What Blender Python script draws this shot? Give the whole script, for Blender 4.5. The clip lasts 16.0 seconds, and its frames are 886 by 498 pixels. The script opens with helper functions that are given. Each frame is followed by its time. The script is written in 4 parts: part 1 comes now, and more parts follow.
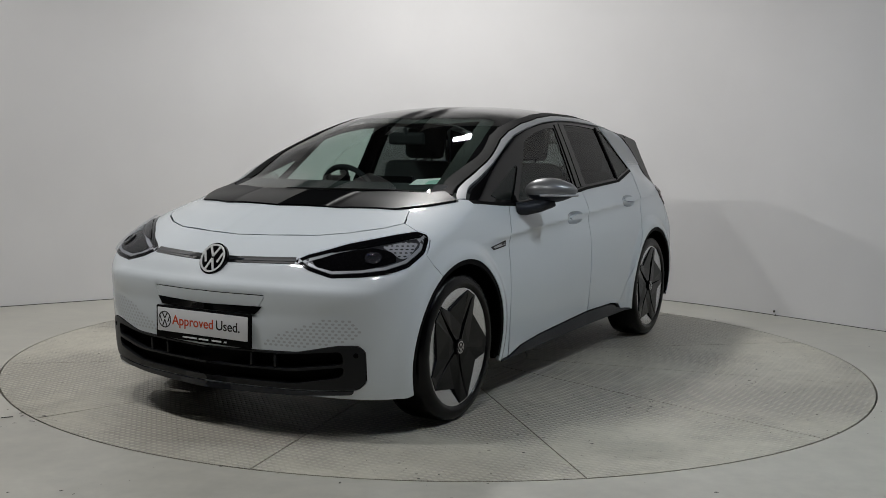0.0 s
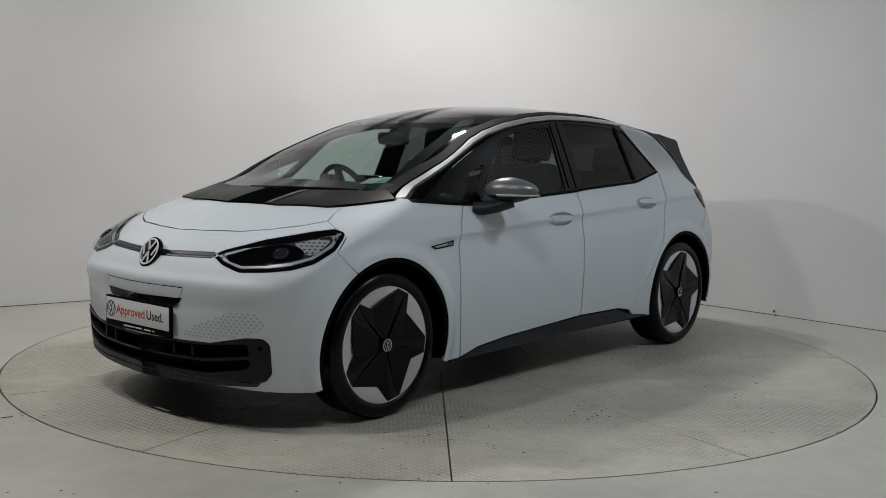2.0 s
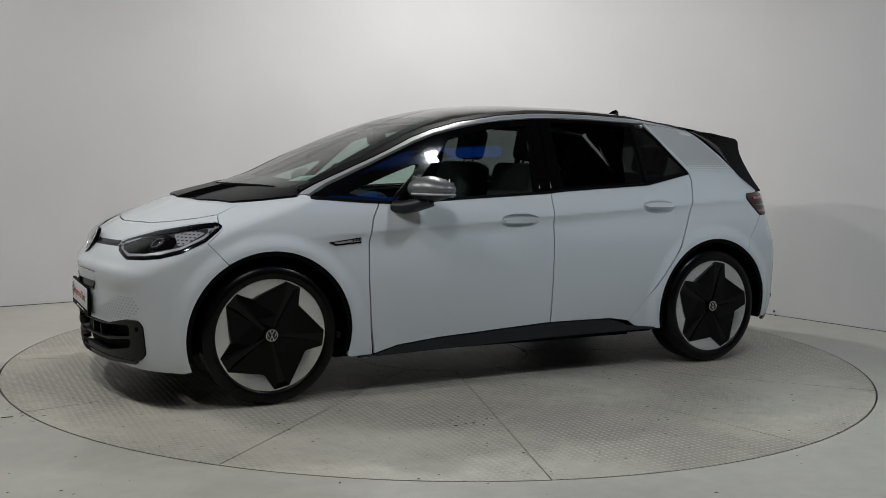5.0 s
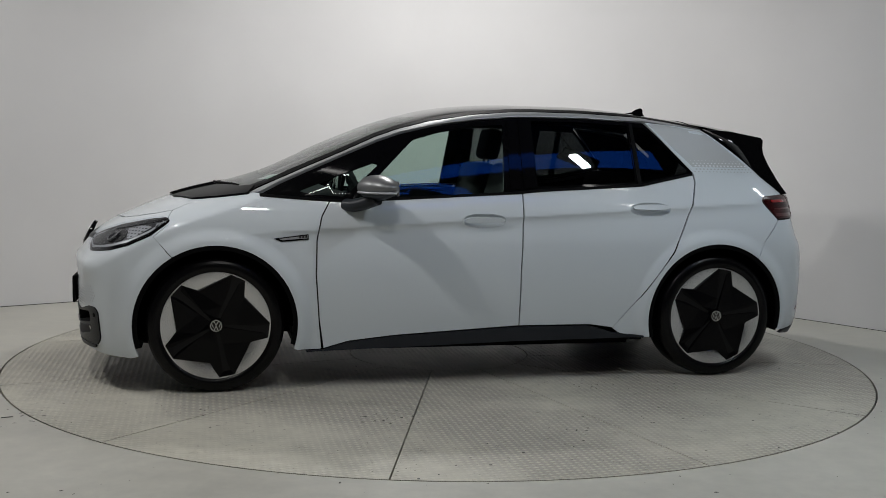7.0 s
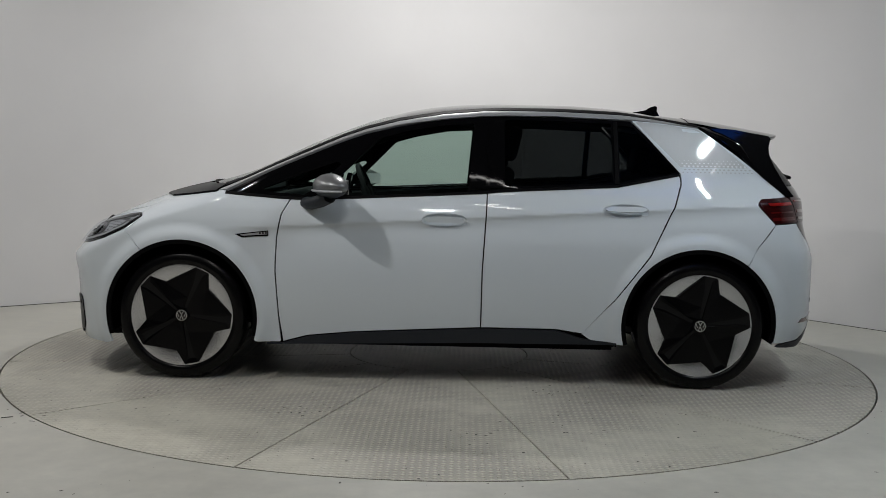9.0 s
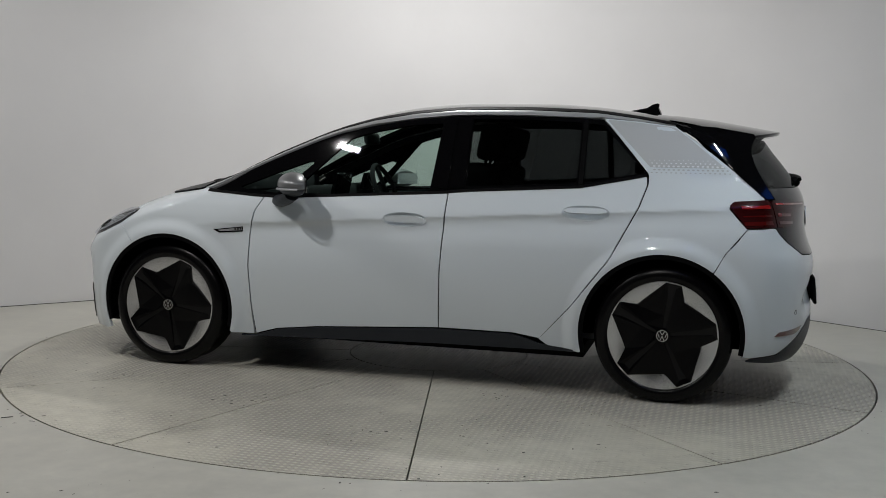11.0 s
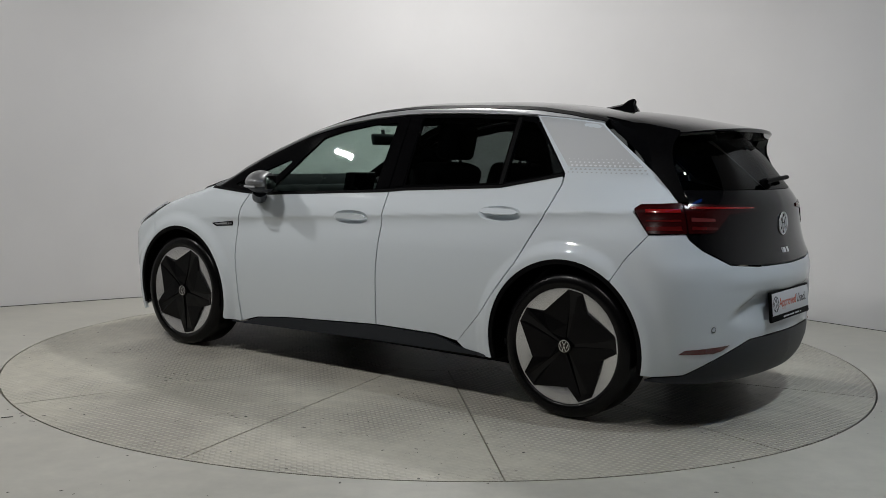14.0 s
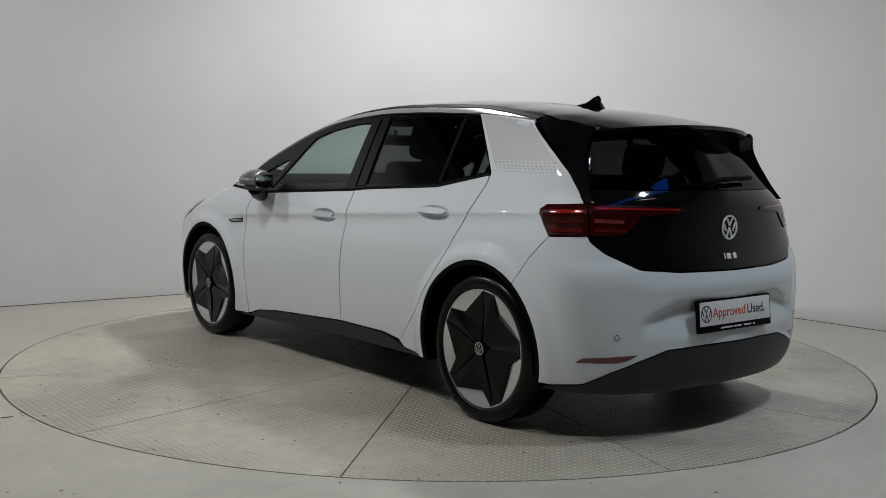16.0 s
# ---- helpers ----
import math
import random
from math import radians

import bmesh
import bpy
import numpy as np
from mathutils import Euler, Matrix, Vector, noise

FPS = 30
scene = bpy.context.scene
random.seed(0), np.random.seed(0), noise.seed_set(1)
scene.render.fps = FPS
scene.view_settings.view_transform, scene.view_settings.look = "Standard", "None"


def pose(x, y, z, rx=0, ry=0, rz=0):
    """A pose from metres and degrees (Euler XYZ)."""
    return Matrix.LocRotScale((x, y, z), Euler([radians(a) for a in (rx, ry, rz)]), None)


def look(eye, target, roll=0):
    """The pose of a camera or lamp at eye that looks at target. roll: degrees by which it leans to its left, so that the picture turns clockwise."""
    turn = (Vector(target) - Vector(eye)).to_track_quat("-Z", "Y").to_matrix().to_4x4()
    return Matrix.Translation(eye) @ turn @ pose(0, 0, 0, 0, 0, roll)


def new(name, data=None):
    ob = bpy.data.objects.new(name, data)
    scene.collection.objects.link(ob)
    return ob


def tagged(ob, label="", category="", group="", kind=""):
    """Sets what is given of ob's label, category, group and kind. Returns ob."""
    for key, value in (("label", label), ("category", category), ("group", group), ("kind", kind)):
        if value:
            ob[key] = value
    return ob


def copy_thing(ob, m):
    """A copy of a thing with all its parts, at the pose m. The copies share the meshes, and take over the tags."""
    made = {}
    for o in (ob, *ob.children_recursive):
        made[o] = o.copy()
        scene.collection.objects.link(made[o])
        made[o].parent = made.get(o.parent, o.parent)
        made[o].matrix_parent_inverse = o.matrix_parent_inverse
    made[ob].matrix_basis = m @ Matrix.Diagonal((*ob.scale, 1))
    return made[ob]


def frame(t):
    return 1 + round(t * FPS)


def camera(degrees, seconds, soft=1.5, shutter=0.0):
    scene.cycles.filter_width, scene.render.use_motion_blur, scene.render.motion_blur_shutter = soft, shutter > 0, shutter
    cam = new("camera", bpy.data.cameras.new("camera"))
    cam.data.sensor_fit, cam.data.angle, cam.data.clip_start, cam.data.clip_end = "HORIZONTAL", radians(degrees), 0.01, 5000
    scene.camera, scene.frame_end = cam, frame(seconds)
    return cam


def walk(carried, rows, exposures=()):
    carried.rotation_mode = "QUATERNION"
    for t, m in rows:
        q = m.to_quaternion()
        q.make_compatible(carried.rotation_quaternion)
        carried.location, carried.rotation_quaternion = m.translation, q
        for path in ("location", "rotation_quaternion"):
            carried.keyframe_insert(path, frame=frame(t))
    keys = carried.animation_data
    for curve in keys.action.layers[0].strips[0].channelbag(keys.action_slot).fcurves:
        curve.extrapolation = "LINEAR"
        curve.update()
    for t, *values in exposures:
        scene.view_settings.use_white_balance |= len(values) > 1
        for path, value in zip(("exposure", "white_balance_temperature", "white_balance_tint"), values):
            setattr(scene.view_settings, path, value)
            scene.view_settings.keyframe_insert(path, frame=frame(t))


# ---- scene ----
import itertools
from mathutils.geometry import delaunay_2d_cdt

# ---------- camera: on a tripod, still ----------
cam = camera(46.95, 16.0, soft=0.7)
EYE = look((0, -6.2775, 1.234), (0.0154, 0, 0.6466), 1.064)
walk(cam, [(0.0, EYE), (16.0, EYE)])

# ---------- light: ceiling lamps of the photo bay ----------
world = bpy.data.worlds.new("world")
scene.world = world
world.use_nodes = True
world.node_tree.nodes["Background"].inputs[0].default_value = (0.02, 0.02, 0.022, 1)
world.node_tree.nodes["Background"].inputs[1].default_value = 0.3
scene.view_settings.exposure = 0.0


def lamp(eye, target, watts, sx, sy, colour=(1.0, 0.985, 0.965)):
    data = bpy.data.lights.new("lamp", "AREA")
    data.shape, data.size, data.size_y, data.energy, data.color = "RECTANGLE", sx, sy, watts, colour
    ob = new("lamp", data)
    ob.matrix_world = look(eye, target)
    return ob


LAMPS = [
    ((-0.02, 1.5, 3.45), (-0.02, 1.6, 0), 63, 0.24, 0.14),
    ((-0.15, -3.8, 3.4), (-0.15, -3.5, 0), 24, 0.28, 0.14),
    ((-2.1, -2.3, 3.4), (-0.9, -1.0, 0), 43, 0.20, 0.11),
    ((-4.0, -0.6, 3.4), (0.2, 0.7, 0), 54, 0.20, 0.11),
    ((3.5, 0.07, 3.4), (3.2, 0.07, 0), 4, 0.28, 0.14, (0.88, 0.96, 1.0)),
    ((2.36, -2.1, 3.4), (2.3, -2.2, 0), 35, 0.22, 0.10, (0.88, 0.96, 1.0)),
]
for args in LAMPS:
    lamp(*args)

# ---------- materials ----------


class Mat:
    """A small node-tree writer around one Principled shader."""

    def __init__(self, name, colour=(0.5, 0.5, 0.5), rough=0.5, metal=0.0, **more):
        self.m = bpy.data.materials.new(name)
        self.m.use_nodes = True
        self.t = self.m.node_tree
        self.p = self.t.nodes["Principled BSDF"]
        self.p.inputs["Base Color"].default_value = (*colour, 1)
        self.p.inputs["Roughness"].default_value = rough
        self.p.inputs["Metallic"].default_value = metal
        for key, value in more.items():
            self.p.inputs[key.replace("_", " ")].default_value = value

    def node(self, kind, **props):
        n = self.t.nodes.new(kind)
        for key, value in props.items():
            if key == "op":
                n.operation = value
            elif key == "blend":
                n.blend_type = value
            elif key == "mix":
                n.data_type = value
            else:
                n.inputs[key].default_value = value
        return n

    def link(self, a, b):
        self.t.links.new(a, b)

    def coords(self):
        return self.node("ShaderNodeTexCoord").outputs["Object"]

    def noise(self, scale, detail=4, rough=0.5, vec=None):
        n = self.node("ShaderNodeTexNoise", Scale=scale, Detail=detail, Roughness=rough)
        self.link(vec or self.coords(), n.inputs["Vector"])
        return n.outputs["Fac"]

    def ramp(self, fac, *stops):
        r = self.node("ShaderNodeValToRGB")
        e = r.color_ramp.elements
        while len(e) < len(stops):
            e.new(0.5)
        for el, (at, c) in zip(e, stops):
            el.position, el.color = at, (*c, 1) if len(c) == 3 else c
        self.link(fac, r.inputs[0])
        return r.outputs[0]

    def math(self, op, a, b=0.0):
        n = self.node("ShaderNodeMath", op=op)
        for i, v in enumerate((a, b)):
            if isinstance(v, (int, float)):
                n.inputs[i].default_value = v
            else:
                self.link(v, n.inputs[i])
        return n.outputs[0]

    def mixc(self, fac, a, b, blend="MIX"):
        n = self.node("ShaderNodeMixRGB", blend=blend)
        for s, v in zip(n.inputs, (fac, a, b)):
            if isinstance(v, (int, float)):
                s.default_value = v
            elif isinstance(v, tuple):
                s.default_value = (*v, 1)
            else:
                self.link(v, s)
        return n.outputs[0]

    def bump(self, height, strength=0.2, dist=0.01):
        n = self.node("ShaderNodeBump", Strength=strength, Distance=dist)
        self.link(height, n.inputs["Height"])
        self.link(n.outputs[0], self.p.inputs["Normal"])

    def base(self, out):
        self.link(out, self.p.inputs["Base Color"])

    def rough(self, out):
        self.link(out, self.p.inputs["Roughness"])


def paint(name, colour, rough=0.3, coat=1.0, metal=0.0, spec=0.5):
    m = Mat(name, colour, rough, metal, Coat_Weight=coat, Coat_Roughness=0.03, Specular_IOR_Level=spec)
    m.base(m.mixc(0.06, colour, m.noise(900, 2), "OVERLAY"))
    n = m.noise(3.0, 3)
    m.rough(m.math("ADD", m.math("MULTIPLY", n, 0.08), rough - 0.04))
    return m.m


def grain(name, colour, rough, scale=300, depth=0.15, vary=0.15, metal=0.0, spec=0.5):
    m = Mat(name, colour, rough, metal, Specular_IOR_Level=spec)
    n, big = m.noise(scale, 3), m.noise(4, 4)
    m.base(m.mixc(vary, m.mixc(vary, colour, n, "OVERLAY"), big, "OVERLAY"))
    m.bump(n, depth, 0.002)
    return m.m


def glass(name, tint, gloss=1.0, graze=0.36):
    m = Mat(name)
    out = m.t.nodes["Material Output"]
    clear = m.node("ShaderNodeBsdfTransparent", Color=(*tint, 1))
    shine = m.node("ShaderNodeBsdfGlossy", Roughness=0.01)
    lw = m.node("ShaderNodeLayerWeight", Blend=0.5)
    mix = m.node("ShaderNodeMixShader")
    f = m.math("ADD", m.math("MULTIPLY", m.math("POWER", lw.outputs["Facing"], 5.0), graze), 0.05)
    m.link(m.math("MULTIPLY", f, gloss), mix.inputs[0])
    m.link(clear.outputs[0], mix.inputs[1])
    m.link(shine.outputs[0], mix.inputs[2])
    m.link(mix.outputs[0], out.inputs["Surface"])
    return m.m


WHITE = paint("white_car_paint", (0.662, 0.716, 0.757), 0.5, spec=0.3)
BLACK = paint("gloss_black_paint", (0.003, 0.003, 0.0035), 0.05, 0.0, spec=0.22)
ROOFBLACK = paint("roof_black_paint", (0.003, 0.003, 0.0035), 0.05, 0.0, spec=0.38)
COWLBLACK = paint("cowl_black_paint", (0.005, 0.005, 0.0055), 0.38, 0.0, spec=0.13)
SILVER = paint("silver_paint", (0.20, 0.205, 0.21), 0.36, 0.5, 0.5)
STRIP = paint("bright_strip_paint", (0.42, 0.43, 0.445), 0.42, 0.1, 0.4)
FILM = paint("silver_film", (0.47, 0.485, 0.50), 0.5, 0.15, 0.12)
PLASTIC = grain("grey_black_plastic", (0.015, 0.018, 0.024), 0.45, 500, spec=0.36)
RUBBER = grain("tyre_rubber", (0.003, 0.003, 0.0034), 0.27, 160, spec=0.2)
GRILLE = grain("black_grille_plastic", (0.006, 0.007, 0.009), 0.42, 500, spec=0.3)
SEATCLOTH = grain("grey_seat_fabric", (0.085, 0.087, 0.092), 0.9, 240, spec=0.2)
LINER = grain("black_felt", (0.0012, 0.0012, 0.0013), 0.9, 200, spec=0.03)
TRIM = grain("black_seal", (0.002, 0.002, 0.0023), 0.6, 300, spec=0.06)
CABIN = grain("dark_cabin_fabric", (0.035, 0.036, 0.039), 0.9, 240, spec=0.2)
ALLOY = Mat("machined_alloy", (0.68, 0.68, 0.70), 0.32, 0.9, Anisotropic=0.9, Anisotropic_Rotation=0.25)
turned = ALLOY.node("ShaderNodeTangent")
turned.direction_type, turned.axis = "RADIAL", "Z"
ALLOY.link(turned.outputs[0], ALLOY.p.inputs["Tangent"])
CHROME = Mat("chrome", (0.75, 0.75, 0.76), 0.12, 1.0)
CLEAR = glass("green_tint_glass", (0.62, 0.72, 0.68))
SCREEN_GLASS = glass("windscreen_glass", (0.62, 0.72, 0.68), 1.0, 0.9)
PRIVACY = glass("privacy_glass", (0.13, 0.14, 0.14))
LENS = glass("clear_lens", (0.92, 0.93, 0.95), 0.18)
RED = Mat("red_lens", (0.030, 0.0015, 0.002), 0.12, 0, Coat_Weight=0.2, Specular_IOR_Level=0.35)
LABELW = Mat("white_plate", (0.72, 0.73, 0.75), 0.4)
INK = Mat("black_ink", (0.01, 0.01, 0.012), 0.4)
ORANGE = Mat("orange_red_ink", (0.55, 0.06, 0.012), 0.4)
GREEN = Mat("pale_green_ink", (0.25, 0.5, 0.42), 0.5)
for one in (RED, ALLOY):
    one.rough(one.math("ADD", one.math("MULTIPLY", one.noise(60, 3), 0.12), 0.16))


def wall_paint():
    m = Mat("white_wall_paint", (0.72, 0.71, 0.70), 0.55)
    big, fine = m.noise(1.2, 5), m.noise(90, 3)
    m.base(m.ramp(big, (0.3, (0.695, 0.69, 0.695)), (0.7, (0.74, 0.735, 0.74))))
    m.bump(m.math("ADD", m.math("MULTIPLY", big, 0.6), m.math("MULTIPLY", fine, 0.1)), 0.12, 0.01)
    return m.m


def floor_paint():
    m = Mat("grey_floor_paint", (0.5, 0.5, 0.48), 0.3, 0, Specular_IOR_Level=0.45)
    big, mid, fine = m.noise(1.1, 6, 0.6), m.noise(9, 5, 0.6), m.noise(160, 3)
    col = m.ramp(big, (0.3, (0.435, 0.425, 0.378)), (0.7, (0.515, 0.505, 0.452)))
    specks = m.ramp(m.noise(34, 6, 0.75), (0.68, (1, 1, 1)), (0.74, (0.5, 0.48, 0.45)))
    m.base(m.mixc(1.0, m.mixc(0.25, col, mid, "OVERLAY"), specks, "MULTIPLY"))
    m.rough(m.math("ADD", m.math("MULTIPLY", mid, 0.3), 0.2))
    m.bump(m.math("ADD", mid, m.math("MULTIPLY", fine, 0.2)), 0.05, 0.01)
    return m.m


def tread_paint():
    """Painted steel with a tread of small lozenges, worn smooth in places."""
    m = Mat("painted_tread_plate", (0.45, 0.45, 0.43), 0.34, 0, Specular_IOR_Level=0.36)
    xyz = m.node("ShaderNodeSeparateXYZ")
    m.link(m.coords(), xyz.inputs[0])
    k = 2 * math.pi / 0.062
    a = m.math("MULTIPLY", m.math("ADD", xyz.outputs[0], xyz.outputs[1]), k)
    b = m.math("MULTIPLY", m.math("SUBTRACT", xyz.outputs[0], xyz.outputs[1]), k)
    sa, sb = m.math("SINE", a), m.math("SINE", b)
    loz = m.math("MAXIMUM", m.math("MULTIPLY", sa, sb), 0.0)
    loz = m.math("POWER", loz, 0.7)
    worn = m.ramp(m.noise(0.8, 4, 0.55), (0.40, (0.12, 0.12, 0.12)), (0.54, (1, 1, 1)))
    big, mid = m.noise(1.4, 6, 0.6), m.noise(12, 6, 0.65)
    col = m.ramp(big, (0.3, (0.485, 0.465, 0.395)), (0.7, (0.575, 0.553, 0.475)))
    dirt = m.ramp(m.noise(16, 9, 0.9), (0.575, (1, 1, 1)), (0.64, (0.28, 0.26, 0.24)))
    # base colour darkened between the lozenges so the tread pattern stands out
    tread_tone = m.mixc(m.math("MULTIPLY", m.math("MULTIPLY", m.math("SUBTRACT", 1.0, loz), worn), 0.55), col, (0.22, 0.21, 0.19))
    scuff = m.ramp(m.noise(5, 9, 0.8), (0.58, (1, 1, 1)), (0.72, (0.72, 0.70, 0.66)))
    tread_tone = m.mixc(1.0, tread_tone, scuff, "MULTIPLY")
    m.base(m.mixc(1.0, m.mixc(0.3, tread_tone, mid, "OVERLAY"), dirt, "MULTIPLY"))
    m.rough(m.math("ADD", m.math("MULTIPLY", mid, 0.3), 0.27))
    m.bump(m.math("ADD", m.math("MULTIPLY", loz, worn), m.math("MULTIPLY", mid, 0.12)), 1.0, 0.006)
    return m.m


WALL, FLOOR, TREAD = wall_paint(), floor_paint(), tread_paint()
DARK = grain("dark_ceiling_paint", (0.025, 0.025, 0.028), 0.8, 40)
GAP = Mat("dark_gap", (0.012, 0.012, 0.012), 0.9).m
BLUE = Mat("blue_light_panel", (0.02, 0.11, 0.55), 0.4, 0, Emission_Color=(0.01, 0.13, 0.8, 1), Emission_Strength=1.6).m
TUBE = Mat("white_tube_glow", (0.8, 0.8, 0.8), 0.4, 0, Emission_Color=(1, 0.98, 0.95, 1), Emission_Strength=14.0).m
ALLOY, CHROME, RED, LABELW, INK, ORANGE, GREEN = (q.m for q in (ALLOY, CHROME, RED, LABELW, INK, ORANGE, GREEN))


# ---------- mesh tools ----------
def link_mesh(name, verts, faces, material, parent=None, label="", smooth=False, normals=None):
    me = bpy.data.meshes.new(name)
    me.from_pydata([tuple(map(float, v)) for v in verts], [], [tuple(map(int, f)) for f in faces])
    me.materials.append(material)
    if smooth or normals is not None:
        me.polygons.foreach_set("use_smooth", [True] * len(me.polygons))
    me.update()
    if normals is not None:
        me.normals_split_custom_set_from_vertices([tuple(map(float, n)) for n in normals])
    ob = new(name, me)
    ob.parent = parent
    if label:
        ob["label"] = label
    return ob


def part(name, bm, material, parent=None, label="", smooth=True):
    bmesh.ops.recalc_face_normals(bm, faces=bm.faces)
    me = bpy.data.meshes.new(name)
    bm.to_mesh(me)
    bm.free()
    me.materials.append(material)
    me.polygons.foreach_set("use_smooth", [smooth] * len(me.polygons))
    if smooth:
        me.set_sharp_from_angle(angle=radians(38))
    ob = new(name, me)
    ob.parent = parent
    if label:
        ob["label"] = label
    return ob


def box(bm, sx, sy, sz, at=Matrix(), bevel=0.0, seg=2):
    made = bmesh.ops.create_cube(bm, size=1, matrix=at @ Matrix.Diagonal((sx, sy, sz, 1)))["verts"]
    if bevel:
        edges = list({e for v in made for e in v.link_edges})
        bmesh.ops.bevel(bm, geom=edges, offset=bevel, segments=seg, profile=0.6, affect="EDGES")


def lathe(bm, rings, seg=64, at=Matrix()):
    """Rings of (radius, height) turned about the z axis."""
    rows = []
    for r, z in rings:
        rows.append([bm.verts.new(at @ Vector((r * math.cos(2 * math.pi * i / seg), r * math.sin(2 * math.pi * i / seg), z))) for i in range(seg)])
    for a, b in zip(rows, rows[1:]):
        for i in range(seg):
            bm.faces.new((a[i], a[(i + 1) % seg], b[(i + 1) % seg], b[i]))
    return rows


def tube(bm, pts, r, seg=10, closed=False):
    """A round bar along a line of points."""
    pts = [Vector(q) for q in pts]
    rows = []
    for i, q in enumerate(pts):
        a = pts[(i - 1) % len(pts)] if closed or i else pts[0]
        b = pts[(i + 1) % len(pts)] if closed or i < len(pts) - 1 else pts[-1]
        d = (b - a).normalized()
        u = d.cross(Vector((0, 0, 1)) if abs(d.z) < 0.9 else Vector((0, 1, 0))).normalized()
        v = d.cross(u)
        rows.append([bm.verts.new(q + r * (math.cos(2 * math.pi * k / seg) * u + math.sin(2 * math.pi * k / seg) * v)) for k in range(seg)])
    pairs = list(zip(rows, rows[1:])) + ([(rows[-1], rows[0])] if closed else [])
    for a, b in pairs:
        for k in range(seg):
            bm.faces.new((a[k], a[(k + 1) % seg], b[(k + 1) % seg], b[k]))
    if not closed:
        bm.faces.new(rows[0])
        bm.faces.new(rows[-1])


def prism(bm, poly, depth, at=Matrix()):
    """A flat outline in x, y with thickness along z."""
    lo = [bm.verts.new(at @ Vector((x, y, 0))) for x, y in poly]
    hi = [bm.verts.new(at @ Vector((x, y, depth))) for x, y in poly]
    n = len(poly)
    bm.faces.new(lo[::-1])
    bm.faces.new(hi)
    for i in range(n):
        bm.faces.new((lo[i], lo[(i + 1) % n], hi[(i + 1) % n], hi[i]))


def in_loop(pts, loop):
    x, y = pts[:, 0], pts[:, 1]
    inside = np.zeros(len(pts), bool)
    a = np.asarray(loop)
    for (x0, y0), (x1, y1) in zip(a, np.roll(a, -1, 0)):
        cross = (y0 > y) != (y1 > y)
        inside ^= cross & (x < (x1 - x0) * (y - y0) / (y1 - y0 + 1e-12) + x0)
    return inside


def fill(loops, step):
    """Triangles over an outline (the first loop) with holes (the others), on a fine lattice."""
    flat, edges = [], []
    for loop in loops:
        s = len(flat)
        flat += [tuple(q) for q in loop]
        edges += [(s + i, s + (i + 1) % len(loop)) for i in range(len(loop))]
    border = np.array(flat)
    lo, hi = border.min(0), border.max(0)
    gx, gy = np.meshgrid(np.arange(lo[0] + step / 2, hi[0], step), np.arange(lo[1] + step / 2, hi[1], step))
    gx = gx + (np.arange(gx.shape[0])[:, None] % 2) * step / 2
    grid = np.stack([gx.ravel(), gy.ravel()], 1)
    keep = in_loop(grid, loops[0])
    for hole in loops[1:]:
        keep &= ~in_loop(grid, hole)
    grid = grid[keep]
    if len(grid):
        far = np.array([((border - g) ** 2).sum(1).min() for g in grid]) > (0.45 * step) ** 2
        grid = grid[far]
    co = [Vector(q) for q in flat] + [Vector(q) for q in grid]
    verts, _, faces, *_ = delaunay_2d_cdt(co, edges, [], 0, 1e-7)
    v = np.array([tuple(q) for q in verts])
    f = np.array([q for q in faces if len(q) == 3])
    c = v[f].mean(1)
    ok = in_loop(c, loops[0])
    for hole in loops[1:]:
        ok &= ~in_loop(c, hole)
    f = f[ok]
    a, b, d = v[f[:, 0]], v[f[:, 1]], v[f[:, 2]]
    flip = (b[:, 0] - a[:, 0]) * (d[:, 1] - a[:, 1]) - (b[:, 1] - a[:, 1]) * (d[:, 0] - a[:, 0]) < 0
    f[flip] = f[flip][:, ::-1]
    return v, f


def rounded(pts, r=0.0, step=0.03):
    """An outline with its corners eased by r (a point's third value overrides r), cut into short lengths."""
    out, n = [], len(pts)
    for i in range(n):
        q = np.array(pts[i][:2], float)
        a, b = np.array(pts[i - 1][:2], float), np.array(pts[(i + 1) % n][:2], float)
        rr = pts[i][2] if len(pts[i]) > 2 else r
        la, lb = np.linalg.norm(a - q), np.linalg.norm(b - q)
        rr = min(rr, la * 0.48, lb * 0.48)
        if rr < 1e-4:
            out.append(q)
            continue
        s, e = q + (a - q) / la * rr, q + (b - q) / lb * rr
        out += [(1 - t) ** 2 * s + 2 * t * (1 - t) * q + t * t * e for t in np.linspace(0, 1, 5)]
    dense = []
    for a, b in zip(out, out[1:] + out[:1]):
        k = max(1, int(np.linalg.norm(b - a) / step))
        dense += [a + (b - a) * j / k for j in range(k)]
    return np.array(dense)


def shrink(loop, d):
    """The outline moved inwards by d."""
    a = np.asarray(loop)
    area = 0.5 * np.sum(a[:, 0] * np.roll(a[:, 1], -1) - np.roll(a[:, 0], -1) * a[:, 1])
    t = np.roll(a, -1, 0) - np.roll(a, 1, 0)
    t /= np.linalg.norm(t, axis=1, keepdims=True) + 1e-9
    n = np.stack([-t[:, 1], t[:, 0]], 1) * (1 if area > 0 else -1)
    return a + n * d


# ---------- the setting ----------
SIDE_L, SIDE_R = Vector((-0.805, -0.593)), Vector((0.648, -0.762))
R_WALL, R_TABLE = 3.18, 2.515


def wall_line():
    a0, a1 = math.atan2(0.805, -0.593), math.atan2(0.648, 0.762)
    arc = [Vector((R_WALL * math.cos(a), R_WALL * math.sin(a))) for a in np.linspace(a0, a1, 41)]
    return [arc[0] + SIDE_L * s for s in (7.5, 4, 2, 1)] + arc + [arc[-1] + SIDE_R * s for s in (1, 2, 4, 9.5)]


